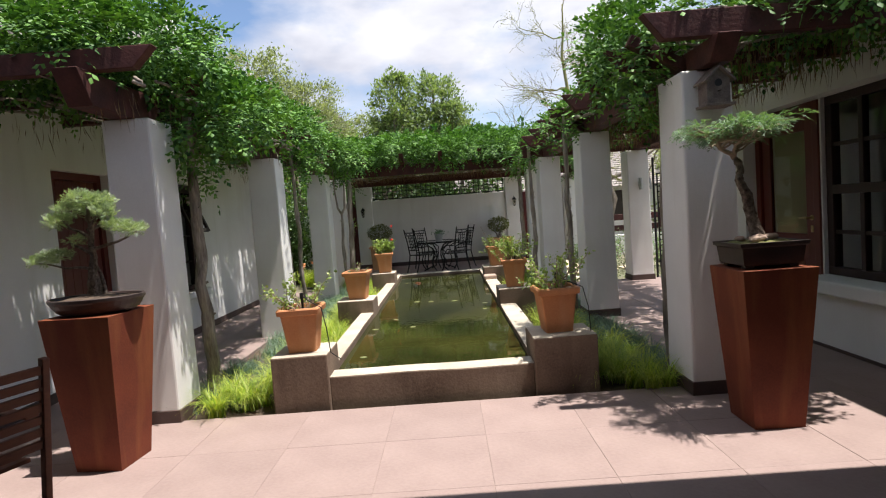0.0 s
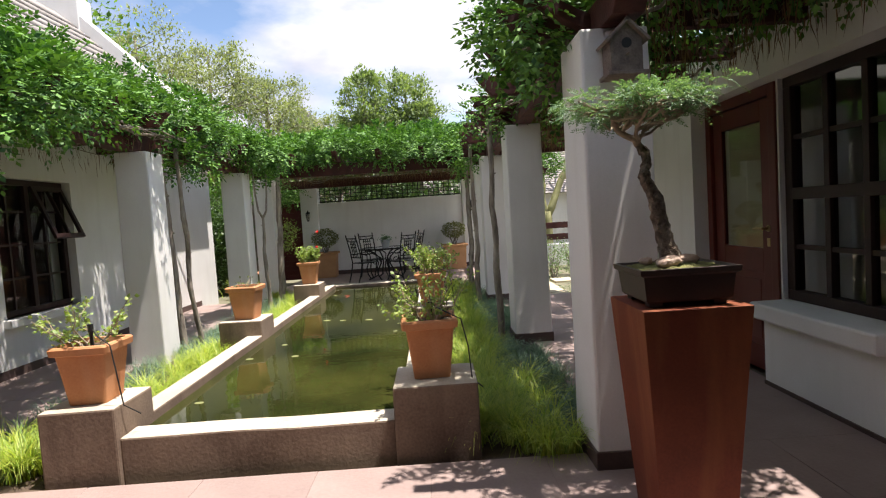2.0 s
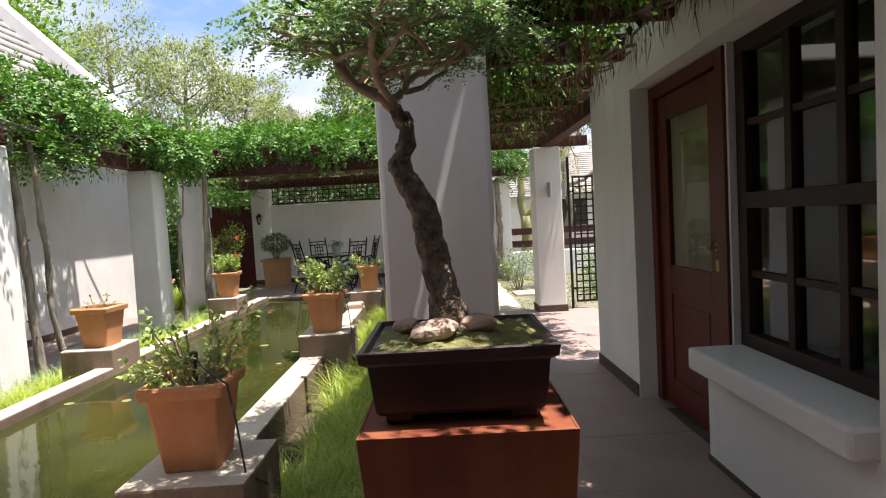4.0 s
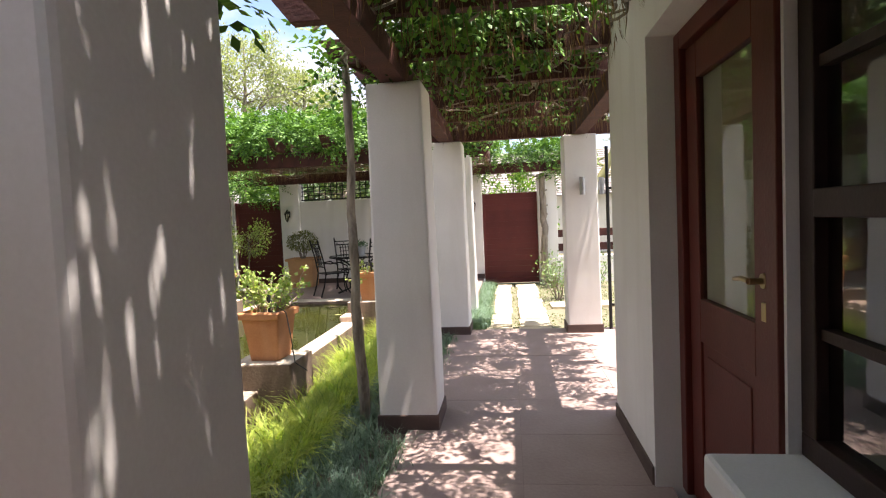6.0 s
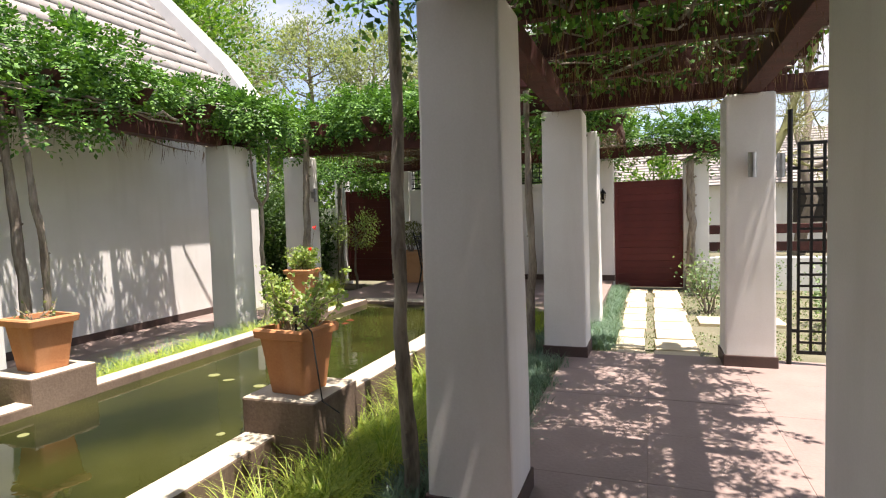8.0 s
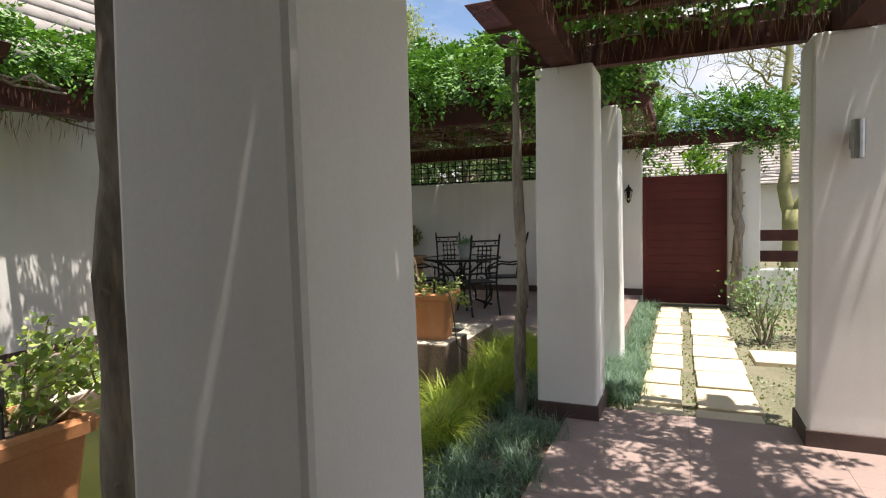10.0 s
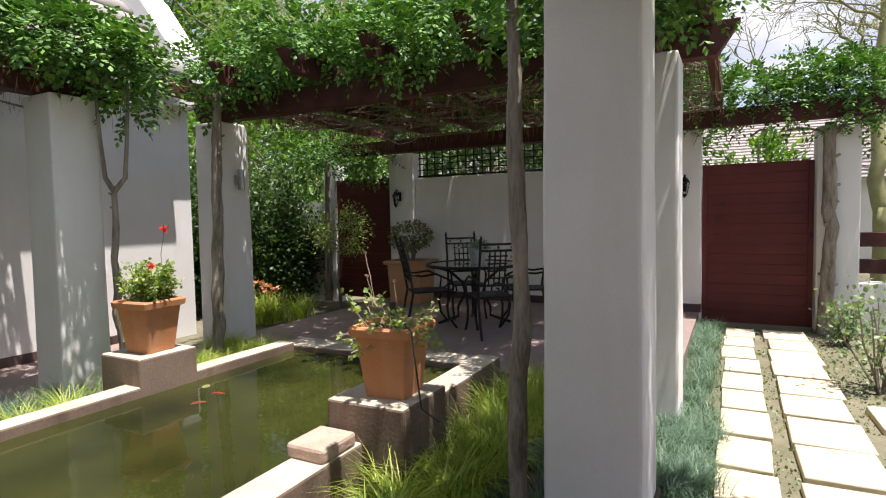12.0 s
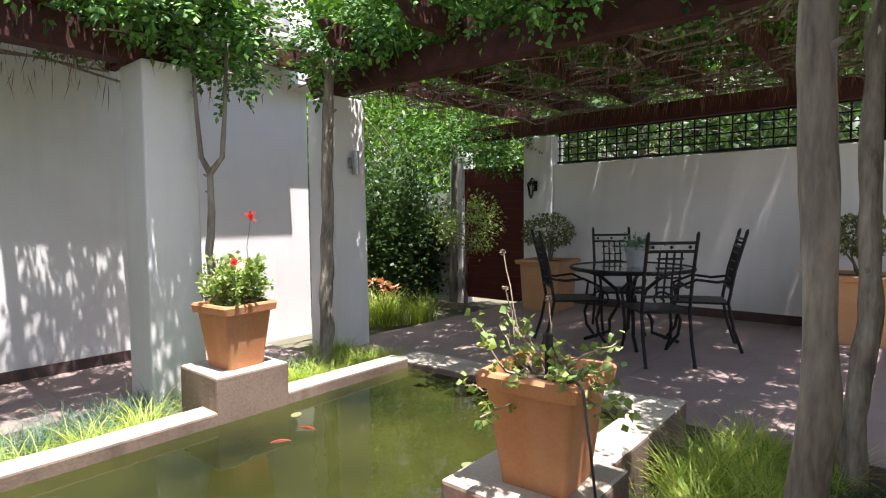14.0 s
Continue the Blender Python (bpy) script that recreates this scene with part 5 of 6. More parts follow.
for li, limb in enumerate(BOUGHS):
    way = [fork] + [Vector(p) for p in limb]
    pts = []
    for p, q in zip(way, way[1:]):
        pts += wiggle(rng, p, q, 4, 0.006)[:-1]
    pts.append(way[-1])
    n_ = len(pts)
    tube(b, pts, [(0.0165 if li == 0 else 0.0115) * (1 - 0.6 * k / (n_ - 1)) for k in range(n_)], 8)
    for k in range(10):
        q = pts[int(n_ * (0.30 + 0.07 * k))] if int(n_ * (0.30 + 0.07 * k)) < n_ else pts[-1]
        a = rng.uniform(0, 6.283)
        e = Vector((-0.06 + 0.46 * rng.uniform(0.35, 1.0) * math.cos(a), 0.02 + 0.32 * rng.uniform(0.3, 1.0) * math.sin(a), 0.0))
        e = q.lerp(e, 0.62 if k % 2 else 0.85)
        e.z = 0.70 + 0.10 * (1 - min(1.0, Vector((e.x + 0.06, e.y * 1.3, 0)).length / 0.46)) + rng.normal(0, 0.025)
        tw = wiggle(rng, q, e, 6, 0.016)
        tube(b, tw, [0.0075 - 0.0009 * m_ for m_ in range(7)], 6)
        pads += [tw[m_].lerp(tw[m_ + 1], rng.uniform()) for m_ in (2, 3, 4, 4, 5, 5, 5)]
        for _ in range(2):
            p = tw[int(rng.integers(3, 6))]
            e2 = p + Vector((rng.normal(0, 0.07), rng.normal(0, 0.07), rng.normal(0.0, 0.02)))
            tube(b, wiggle(rng, p, e2, 3, 0.008), [0.0035, 0.003, 0.0024, 0.0016], 4)
            pads += [e2, e2]
part("branch", b, M_TWIG, bon, "pale twisting branches", smooth=True)["kind"] = "stuff"
base = np.array([tuple(p) for p in pads])
N_B = 2000
idx = rng.integers(0, len(base), N_B)
P = base[idx] + rng.normal(0, 1, (N_B, 3)) * np.array([0.034, 0.034, 0.013]) + np.array([0, 0, 0.010])
O = unit(np.stack([P[:, 0] + 0.08, P[:, 1], 0.12 + 0 * P[:, 0]], 1))
v, t = sprays(rng, P, O, 5, 0.050, 0.0115, droop=0.6, slim=0.32)
raw_mesh("foliage", v, t, M_BONLEAF, bon, kind="stuff")

dish = thing("bonsai_dish", pose(-2.50, 3.70, 1.057), "shallow dark oval bonsai dish", "bonsai pot")
b = bmesh.new()
lathe(b, [(0.215, 0.0), (0.235, 0.006), (0.262, 0.022), (0.286, 0.050), (0.300, 0.078), (0.312, 0.090), (0.314, 0.110), (0.306, 0.114), (0.292, 0.110), (0.285, 0.085)], 40, 0.74)
part("body", b, M_TRAY, dish)
b = bmesh.new()
lathe(b, [(0.289, 0.092), (0.2, 0.108), (0.08, 0.124), (0.01, 0.128)], 24, 0.74)
part("soil", b, M_SOIL, dish)
bon2 = thing("bonsai_tree", pose(-2.50, 3.70, 1.165), "small bonsai pine with three layered foliage pads", "bonsai")
b = bmesh.new()
t2 = [(0, 0, -0.02), (0.005, 0, 0.08), (-0.012, 0, 0.17), (0.012, 0, 0.27), (0.0, 0, 0.36), (0.015, 0, 0.46), (0.0, 0, 0.55), (0.0, 0.0, 0.62)]
tube(b, t2, [0.050, 0.036, 0.028, 0.024, 0.020, 0.016, 0.012, 0.008], 10)
for a in (0.4, 2.1, 3.6, 5.2):
    tube(b, wiggle(rng, (0.055 * math.cos(a), 0.05 * math.sin(a), -0.045), (0.012 * math.cos(a), 0.012 * math.sin(a), 0.24), 6, 0.008), [0.018, 0.017, 0.015, 0.013, 0.011, 0.009, 0.006], 7)
for v in b.verts:
    v.co += Vector(noise.noise_vector(v.co * 26)) * 0.008
for e in ((-0.40, 0.02, 0.255), (0.34, -0.02, 0.43), (0.10, 0.10, 0.58), (-0.18, -0.03, 0.54), (-0.06, 0.09, 0.60), (0.12, -0.05, 0.60), (-0.16, 0.0, 0.385)):
    tube(b, wiggle(rng, (0, 0, e[2] * 0.75), e, 5, 0.02), [0.013, 0.011, 0.009, 0.007, 0.006, 0.004], 7)
part("trunk", b, M_BONBARK, bon2, smooth=True)
P, O = [], []
for cx, cy, cz, rx, ry, rz, n in ((-0.04, 0.0, 0.67, 0.08, 0.09, 0.045, 230), (0.08, 0.02, 0.645, 0.09, 0.10, 0.045, 250), (0.13, -0.03, 0.57, 0.07, 0.08, 0.04, 150), (-0.13, 0.02, 0.60, 0.09, 0.10, 0.045, 250), (-0.20, -0.02, 0.525, 0.075, 0.08, 0.04, 160), (0.0, 0.08, 0.60, 0.12, 0.09, 0.04, 180),
                                   (0.20, -0.02, 0.475, 0.09, 0.08, 0.03, 170), (0.31, -0.03, 0.445, 0.085, 0.08, 0.03, 150), (-0.26, 0.02, 0.295, 0.10, 0.09, 0.026, 170), (-0.37, 0.02, 0.265, 0.085, 0.08, 0.025, 140), (-0.10, 0.0, 0.395, 0.07, 0.06, 0.02, 50)):
    d = unit(rng.normal(0, 1, (n, 3)))
    P.append(np.array([cx, cy, cz]) + d * (rng.uniform(0.2, 1, n) ** 0.5)[:, None] * np.array([rx, ry, rz]))
    O.append(d + np.array([0, 0, 0.8]))
P, O = np.concatenate(P), np.concatenate(O)
v, t = sprays(rng, P, O, 4, 0.03, 0.017, droop=0.0, slim=0.16)
raw_mesh("foliage", v, t, M_BONLEAF2, bon2, kind="stuff")

# ---- wooden folding chair on the terrace ----
fc = thing("garden_chair", pose(-2.66, 2.62, 0, 0, 0, -112), "slatted red-brown wooden garden armchair", "chair")
for sx in (-0.27, 0.27):
    part("back_leg", boxed(sx - 0.018, sx + 0.018, -0.02, 0.02, 0, 0.98, bevel=0.004), M_CHAIRWOOD, fc, m=pose(0, 0.27, 0, -8, 0, 0))
    part("front_leg", boxed(sx - 0.018, sx + 0.018, -0.02, 0.02, 0, 0.64, bevel=0.004), M_CHAIRWOOD, fc, m=pose(0, -0.24, 0))
    part("armrest", boxed(sx - 0.035, sx + 0.035, -0.30, 0.26, 0.64, 0.665, bevel=0.006), M_CHAIRWOOD, fc)
for k in range(7):
    part("back_slat", boxed(-0.25, 0.25, -0.01, 0.01, 0.50 + k * 0.066, 0.545 + k * 0.066, bevel=0.003), M_CHAIRWOOD, fc, m=pose(0, 0.27, 0, -8, 0, 0))
for k in range(7):
    part("seat_slat", boxed(-0.25, 0.25, -0.24 + k * 0.07, -0.185 + k * 0.07, 0.41, 0.432, bevel=0.003), M_CHAIRWOOD, fc)

# ---- iron table and chairs ----
TX, TY = -0.33, 14.64
table = thing("garden_table", pose(TX, TY, PATIO), "round glass-topped wrought iron garden table", "table")
b = bmesh.new()
lathe(b, [(0.555, 0.735), (0.56, 0.742), (0.56, 0.747)], 48)
part("tabletop", b, M_TABLEGLASS, table, "clear glass top")
b = bmesh.new()
ring = [(0.575 * math.cos(a * math.pi / 24), 0.575 * math.sin(a * math.pi / 24), 0.738) for a in range(49)]
tube(b, ring, 0.019, 8, cap=False)
part("rim", b, M_IRON, table)
for k in range(4):
    b = bmesh.new()
    a = k * math.pi / 2 + 0.5
    ca, sa = math.cos(a), math.sin(a)
    pts = [(r * ca, r * sa, z) for r, z in ((0.50, 0.725), (0.30, 0.66), (0.14, 0.52), (0.11, 0.38), (0.20, 0.22), (0.20, 0.10), (0.45, 0.012))]
    tube(b, pts, 0.018, 8)
    sp = [((0.28 + 0.10 * (1 - i / 14) * math.cos(i * 0.62)) * ca, (0.28 + 0.10 * (1 - i / 14) * math.cos(i * 0.62)) * sa, 0.42 + 0.10 * (1 - i / 14) * math.sin(i * 0.62)) for i in range(14)]
    tube(b, sp, 0.012, 6)
    part("leg", b, M_IRON, table)


def iron_chair(m):
    c = thing("iron_chair", m, "black wrought iron garden chair with a high latticed back", "chair", "chairs round the iron table")
    for sx in (-0.2, 0.2):
        b = bmesh.new()
        tube(b, [(sx, 0.34, 0.0), (sx, 0.27, 0.2), (sx, 0.22, 0.45), (sx, 0.27, 0.75), (sx, 0.35, 1.06), (sx, 0.36, 1.10)], 0.015, 8)
        tube(b, [(sx, 0.353, 1.085), (sx, 0.367, 1.12)], [0.016, 0.008], 8)
        part("back_post", b, M_IRON, c)
        b = bmesh.new()
        tube(b, [(sx * 1.05, -0.30, 0.0), (sx * 1.05, -0.20, 0.14), (sx * 1.05, -0.18, 0.28), (sx * 1.05, -0.24, 0.44)], 0.015, 8)
        part("front_leg", b, M_IRON, c)
        b = bmesh.new()
        tube(b, [(sx * 1.08, -0.20, 0.45), (sx * 1.15, -0.22, 0.58), (sx * 1.15, -0.05, 0.66), (sx * 1.1, 0.12, 0.64), (sx, 0.25, 0.66)], 0.013, 8)
        part("arm", b, M_IRON, c)
    b = bmesh.new()
    box(b, -0.215, 0.215, -0.25, 0.225, 0.435, 0.455, bevel=0.008)
    part("seat", b, M_IRON, c)
    for z, y in ((0.58, 0.242), (0.96, 0.318), (1.03, 0.337)):
        back = bmesh.new()
        tube(back, [(-0.2, y, z), (0.2, y, z)], 0.013, 6)
        part("back_rail", back, M_IRON, c)
    for x in (-0.09, -0.03, 0.03, 0.09):
        b = bmesh.new()
        tube(b, [(x, 0.242, 0.58), (x, 0.275, 0.76), (x, 0.318, 0.96)], 0.009, 6)
        part("back_bar", b, M_IRON, c)
    for z, y in ((0.66, 0.255), (0.74, 0.27), (0.82, 0.288), (0.90, 0.305)):
        b = bmesh.new()
        tube(b, [(-0.11, y, z), (0.11, y, z)], 0.009, 6)
        part("cross_bar", b, M_IRON, c)
    for x in (-0.15, 0, 0.15):
        b = bmesh.new()
        bmesh.ops.create_icosphere(b, subdivisions=1, radius=0.016, matrix=Matrix.Translation((x, 0.327, 0.995)))
        part("ornament", b, M_IRON, c)
    return c


first = iron_chair(pose(TX + 0.42, TY - 0.50, PATIO, 0, 0, -140))
for dx, dy, a in ((0.58, 0.22, -69), (-0.32, 0.44, 36), (-0.44, -0.38, 131)):
    copy_thing(first, pose(TX + dx, TY + dy, PATIO, 0, 0, a))
rng = np.random.default_rng(66)
jar = thing("table_planter", pose(TX + 0.03, TY + 0.06, PATIO + 0.749), "small pale grey bucket of grey-green sprigs on the table", "planter")
b = bmesh.new()
lathe(b, [(0.085, 0.0), (0.115, 0.17), (0.122, 0.175), (0.122, 0.19), (0.112, 0.19), (0.108, 0.15), (0.02, 0.148)], 24)
part("bucket", b, M_BUCKET, jar)
P = rng.normal(0, 0.05, (240, 3)) * np.array([1.5, 1.5, 0.7]) + np.array([0, 0, 0.22])
v, t = simple_leaves(rng, P, unit(rng.normal(0, 1, (240, 3)) + np.array([0, 0, 0.6])), 0.04, 0.4)
raw_mesh("foliage", v, t, M_BLUEGRASS, jar, "grey-green sprigs", kind="stuff")

b = boxed(-0.42, 0.42, -0.06, 0.06, 0.0, 0.09, bevel=0.012)
tagged(part("timber_edging", b, M_FARBARK, m=pose(-3.50, 15.80, -0.045, 0, 0, -6)), "low weathered timber board edging the bed by the gate", "edging board")

# ---- path of pavers to the gate: bed and low plants ----
rng = np.random.default_rng(77)
f = part("ground_path", boxed(2.12, 7.5, 11.01, 16.7, -0.12, -0.055), M_GROUND)
tagged(f, "pale gritty garden bed around the stepping stones", "ground", kind="structure")
n_c = 25000
pts = np.stack([rng.uniform(2.15, 6.8, n_c), rng.uniform(11.05, 16.4, n_c), np.full(n_c, -0.057)], 1)
patch = np.array([noise.noise(Vector((p[0] * 1.7, p[1] * 1.7, 3))) for p in pts])
pts = pts[patch > -0.22]
v, t = simple_leaves(rng, pts, np.tile([0, 0, 0.5], (len(pts), 1)), 0.026, 0.45)
tagged(raw_mesh("groundcover", v, t, M_COVER), "low grey-green groundcover between the pavers", "groundcover", kind="stuff")


def shrub(m, rng, label, r, h, mat, n, leaf, group="garden shrubs", category="shrub", bloom=None, stems=7):
    root = thing("shrub", m, label, category, group)
    b = bmesh.new()
    tips = []
    for _ in range(stems):
        a = rng.uniform(0, 6.283)
        tip = Vector((math.cos(a) * r * rng.uniform(0.3, 0.95), math.sin(a) * r * rng.uniform(0.3, 0.95), h * rng.uniform(0.6, 1.0)))
        pts = wiggle(rng, (0, 0, -0.05), tip, 5, 0.03)
        tube(b, pts, [0.012, 0.010, 0.008, 0.007, 0.005, 0.004], 5)
        tips += pts[2:]
    part("stem", b, M_FARBARK, root)["kind"] = "stuff"
    c = np.array([tuple(p) for p in tips])
    P = c[rng.integers(0, len(c), n)] + rng.normal(0, 1, (n, 3)) * np.array([r * 0.24, r * 0.24, h * 0.12])
    P[:, 2] = np.maximum(P[:, 2], 0.02)
    v, t = simple_leaves(rng, P, unit(P - np.array([0, 0, h * 0.3])), leaf, 0.4)
    raw_mesh("leaves", v, t, mat, root, kind="stuff")
    if bloom:
        P = c[rng.integers(0, len(c), bloom[1])] + rng.normal(0, r * 0.2, (bloom[1], 3)) + np.array([0, 0, h * 0.15])
        v, t = simple_leaves(rng, P, unit(rng.normal(0, 1, (len(P), 3))), 0.045, 0.5)
        raw_mesh("blossoms", v, t, bloom[0], root, "blossoms")
    return root


for x, y, r, h in ((3.59, 13.85, 0.36, 0.78), (4.12, 14.15, 0.40, 0.80), (5.0, 13.2, 0.4, 0.75), (4.9, 12.2, 0.35, 0.55), (5.6, 14.6, 0.45, 0.7), (3.62, 15.7, 0.22, 0.5), (4.5, 15.6, 0.35, 0.62), (6.2, 12.6, 0.45, 0.8), (6.6, 15.4, 0.5, 0.8)):
    shrub(pose(x, y, -0.055), rng, "young open rose bush in pale soil", r, h, M_ROSE, 460, 0.046, "rose bushes", stems=11)
shrub(pose(3.98, 12.55, -0.055), rng, "nearly bare rose bush with reddish twigs", 0.35, 0.6, M_OLIVELEAF, 70, 0.035, "rose bushes", stems=10)
# dark shrubs in the corner behind the wing
for x, y, r, h, n in ((-4.5, 15.2, 0.75, 2.1, 9000), (-5.4, 15.8, 0.9, 2.4, 9000), (-5.2, 14.6, 0.7, 1.8, 7500), (-4.5, 16.1, 0.5, 1.7, 5200), (-6.2, 14.8, 1.0, 2.6, 7000)):
    shrub(pose(x, y, -0.1), rng, "dense dark green garden shrub", r, h, M_DARKLEAF, n, 0.07, "dark shrubs", stems=24)
for x, y in ((-3.45, 14.35), (-3.8, 14.6), (-3.15, 14.55), (-3.6, 14.0)):
    grass_bed("daylily", "clump of green daylily leaves", rng, [(x + rng.normal(0, 0.05), y + rng.normal(0, 0.05)) for _ in range(4)], 60, 0.52, 0.007, 1.3, M_GRASS, z=-0.05)
for x, y in ((-3.45, 14.3), (-3.75, 14.45)):
    root = thing("lily_flowers", pose(x, y, -0.05), "peach daylily blooms above green leaves", "flowers", "daylilies")
    for k in range(5):
        tip = Vector((rng.normal(0, 0.14), rng.normal(0, 0.14), rng.uniform(0.46, 0.62)))
        b = bmesh.new()
        tube(b, wiggle(rng, (0, 0, 0), tip, 4, 0.01), 0.004, 5)
        part("stalk", b, M_TWIG, root)
        v, t = simple_leaves(rng, np.array(tip)[None] + rng.normal(0, 0.012, (7, 3)), unit(rng.normal(0, 1, (7, 3)) + np.array([0, 0, 0.5])), 0.075, 0.3)
        raw_mesh("bloom", v, t, M_PEACH, root, "peach bloom")

# ---- trees beyond the walls ----


def tree(m, rng, label, height, trunk_h, crown, leaf, n, mat, bark, r0=0.2, limbs=14, lean=0.0, shape="round", droop=0.4):
    """Tapered trunk, limbs, and leaves in clumps round the limb ends."""
    root = thing("tree", m, label, "tree", "garden trees")
    b = bmesh.new()
    tp = wiggle(rng, (0, 0, -0.2), (lean, 0, height * 0.9), 10, height * 0.012)
    tube(b, tp, [r0 * (1.1 - 0.95 * i / 10) for i in range(11)], 9)
    ends = []
    for k in range(limbs):
        f = trunk_h / height + (0.88 - trunk_h / height) * (k + rng.uniform(0, 1)) / limbs
        i = min(int(f / 0.9 * 10), 9)
        p = tp[i].lerp(tp[i + 1], min(1.0, max(0.0, f / 0.9 * 10 - i)))
        a = k * 2.4 + rng.normal(0, 0.4)
        g = (f - trunk_h / height) / (1 - trunk_h / height)
        reach = crown * ((1.05 - 0.85 * g) if shape == "cone" else math.sin(math.pi * min(0.97, 0.22 + 0.72 * g)))
        e = p + Vector((math.cos(a) * reach, math.sin(a) * reach, reach * rng.uniform(0.15, 0.75)))
        pts = wiggle(rng, p, e, 5, reach * 0.06)
        rr = r0 * 0.38 * (1.1 - g)
        tube(b, pts, [rr * (1 - 0.17 * j) for j in range(6)], 6)
        ends += [(pts[j], reach) for j in (3, 4, 5)]
        for _ in range(3):
            q = pts[3].lerp(pts[5], rng.uniform())
            e2 = q + Vector(rng.normal(0, 1, 3)) * reach * 0.32
            tube(b, wiggle(rng, q, e2, 3, reach * 0.04), [rr * 0.4, rr * 0.3, rr * 0.2, rr * 0.1], 5)
            ends.append((e2, reach))
    ends.append((tp[-1], crown * 0.4))
    part("trunk", b, bark, root, smooth=True)
    if n:
        c = np.array([tuple(e) for e, _ in ends])
        s = np.array([max(w, 0.5) for _, w in ends])
        k = rng.integers(0, len(c), n)
        P = c[k] + rng.normal(0, 1, (n, 3)) * (s[k] * 0.18)[:, None] * np.array([1, 1, 0.8])
        O = unit(P - c.mean(0)) + np.array([0, 0, 0.3 - droop])
        v, t = simple_leaves(rng, P, O, leaf, 0.24, 0.7)
        raw_mesh("crown", v, t, mat, root, kind="stuff")
    return root


rng = np.random.default_rng(88)
tree(pose(-3.15, 15.6, -0.1), rng, "small grey-green standard tree before the brown gate", 1.6, 1.0, 0.40, 0.055, 1500, M_SHRUB, M_FARBARK, 0.035, 9)
for x, y, h, cr in ((-2.75, 34.5, 11.3, 1.45), (-0.35, 36, 11.3, 1.75), (-1.55, 36.5, 9.0, 1.7), (0.75, 35.5, 9.4, 1.3), (-3.4, 36.0, 8.6, 1.4)):
    tree(pose(x, y, -0.1), rng, "tall dense evergreen tree beyond the garden", h, 2.5, cr, 0.23, 7500, M_FARLEAF, M_FARBARK, 0.20, 46)
for x, y, h, cr in ((-13.5, 30, 13.0, 2.9), (-17.0, 27, 13.5, 3.2), (-10.3, 31, 12.0, 2.5), (-20.5, 31, 14.5, 3.4), (-8.0, 33, 10.5, 2.3), (-6.2, 36, 8.6, 1.9)):
    tree(pose(x, y, -0.1), rng, "feathery olive-green tree with thin foliage", h, 2.0, cr, 0.17, 15000, M_OLIVELEAF, M_FARBARK, 0.24, 36)
for x, y, h, cr in ((-11.5, 18.5, 10.5, 2.6), (-17.5, 20.0, 13.5, 3.6)):
    tree(pose(x, y, -0.1), rng, "tall bright green leafy tree behind the wing", h, 1.5, cr, 0.20, 15000, M_BRIGHTLEAF, M_FARBARK, 0.26, 24)
for x, y, h, cr in ((-5.2, 19.6, 4.4, 2.0), (-2.2, 19.8, 4.0, 1.7), (-7.4, 18.8, 4.6, 2.0), (0.6, 20.2, 3.8, 1.6)):
    # The two eastern trees take dark leaves in place of shade.
    tree(pose(x, y, -0.1), rng, "leafy green tree close behind the garden wall", h, 0.7, cr, 0.17, 6500, M_BRIGHTLEAF if x < -3 else M_DARKLEAF, M_FARBARK, 0.16, 20)
tree(pose(2.9, 19.6, -0.1), rng, "small bright green bush behind the gate", 3.0, 0.5, 0.8, 0.12, 2200, M_BRIGHTLEAF, M_FARBARK, 0.08, 12)


def bare_tree(m, rng, label, height, r0, bark, levels=4, fork=0.35, leaves=0):
    root = thing("tree", m, label, "tree", "garden trees")
    b = bmesh.new()
    tips = []

    def grow(p, d, length, r, level):
        e = p + d * length
        pts = wiggle(rng, p, e, 4, length * 0.05)
        tube(b, pts, [r, r * 0.9, r * 0.8, r * 0.7, r * 0.6], 7 if level > 2 else 5, cap=False)
        if level == 0:
            tips.append(e)
            return
        for k in range(3 if level > 1 else 4):
            q = pts[4] if k == 0 else pts[2].lerp(pts[4], rng.uniform(0.2, 1))
            nd = (d + Vector(rng.normal(0, 0.55, 3)) + Vector((0, 0, 0.06))).normalized()
            grow(q, nd, length * rng.uniform(0.55, 0.8), r * (0.62 if k == 0 else 0.45), level - 1)

    p0 = Vector((0, 0, -0.2))
    grow(p0, Vector((0.05, 0, 1)), height * fork, r0, levels)
    part("trunk", b, bark, root, smooth=True)
    if leaves:
        c = np.array([tuple(p) for p in tips])
        P = c[rng.integers(0, len(c), leaves)] + rng.normal(0, 0.25, (leaves, 3))
        v, t = simple_leaves(rng, P, unit(rng.normal(0, 1, (leaves, 3))), 0.06, 0.3)
        raw_mesh("crown", v, t, M_OLIVELEAF, root, kind="stuff")
    return root


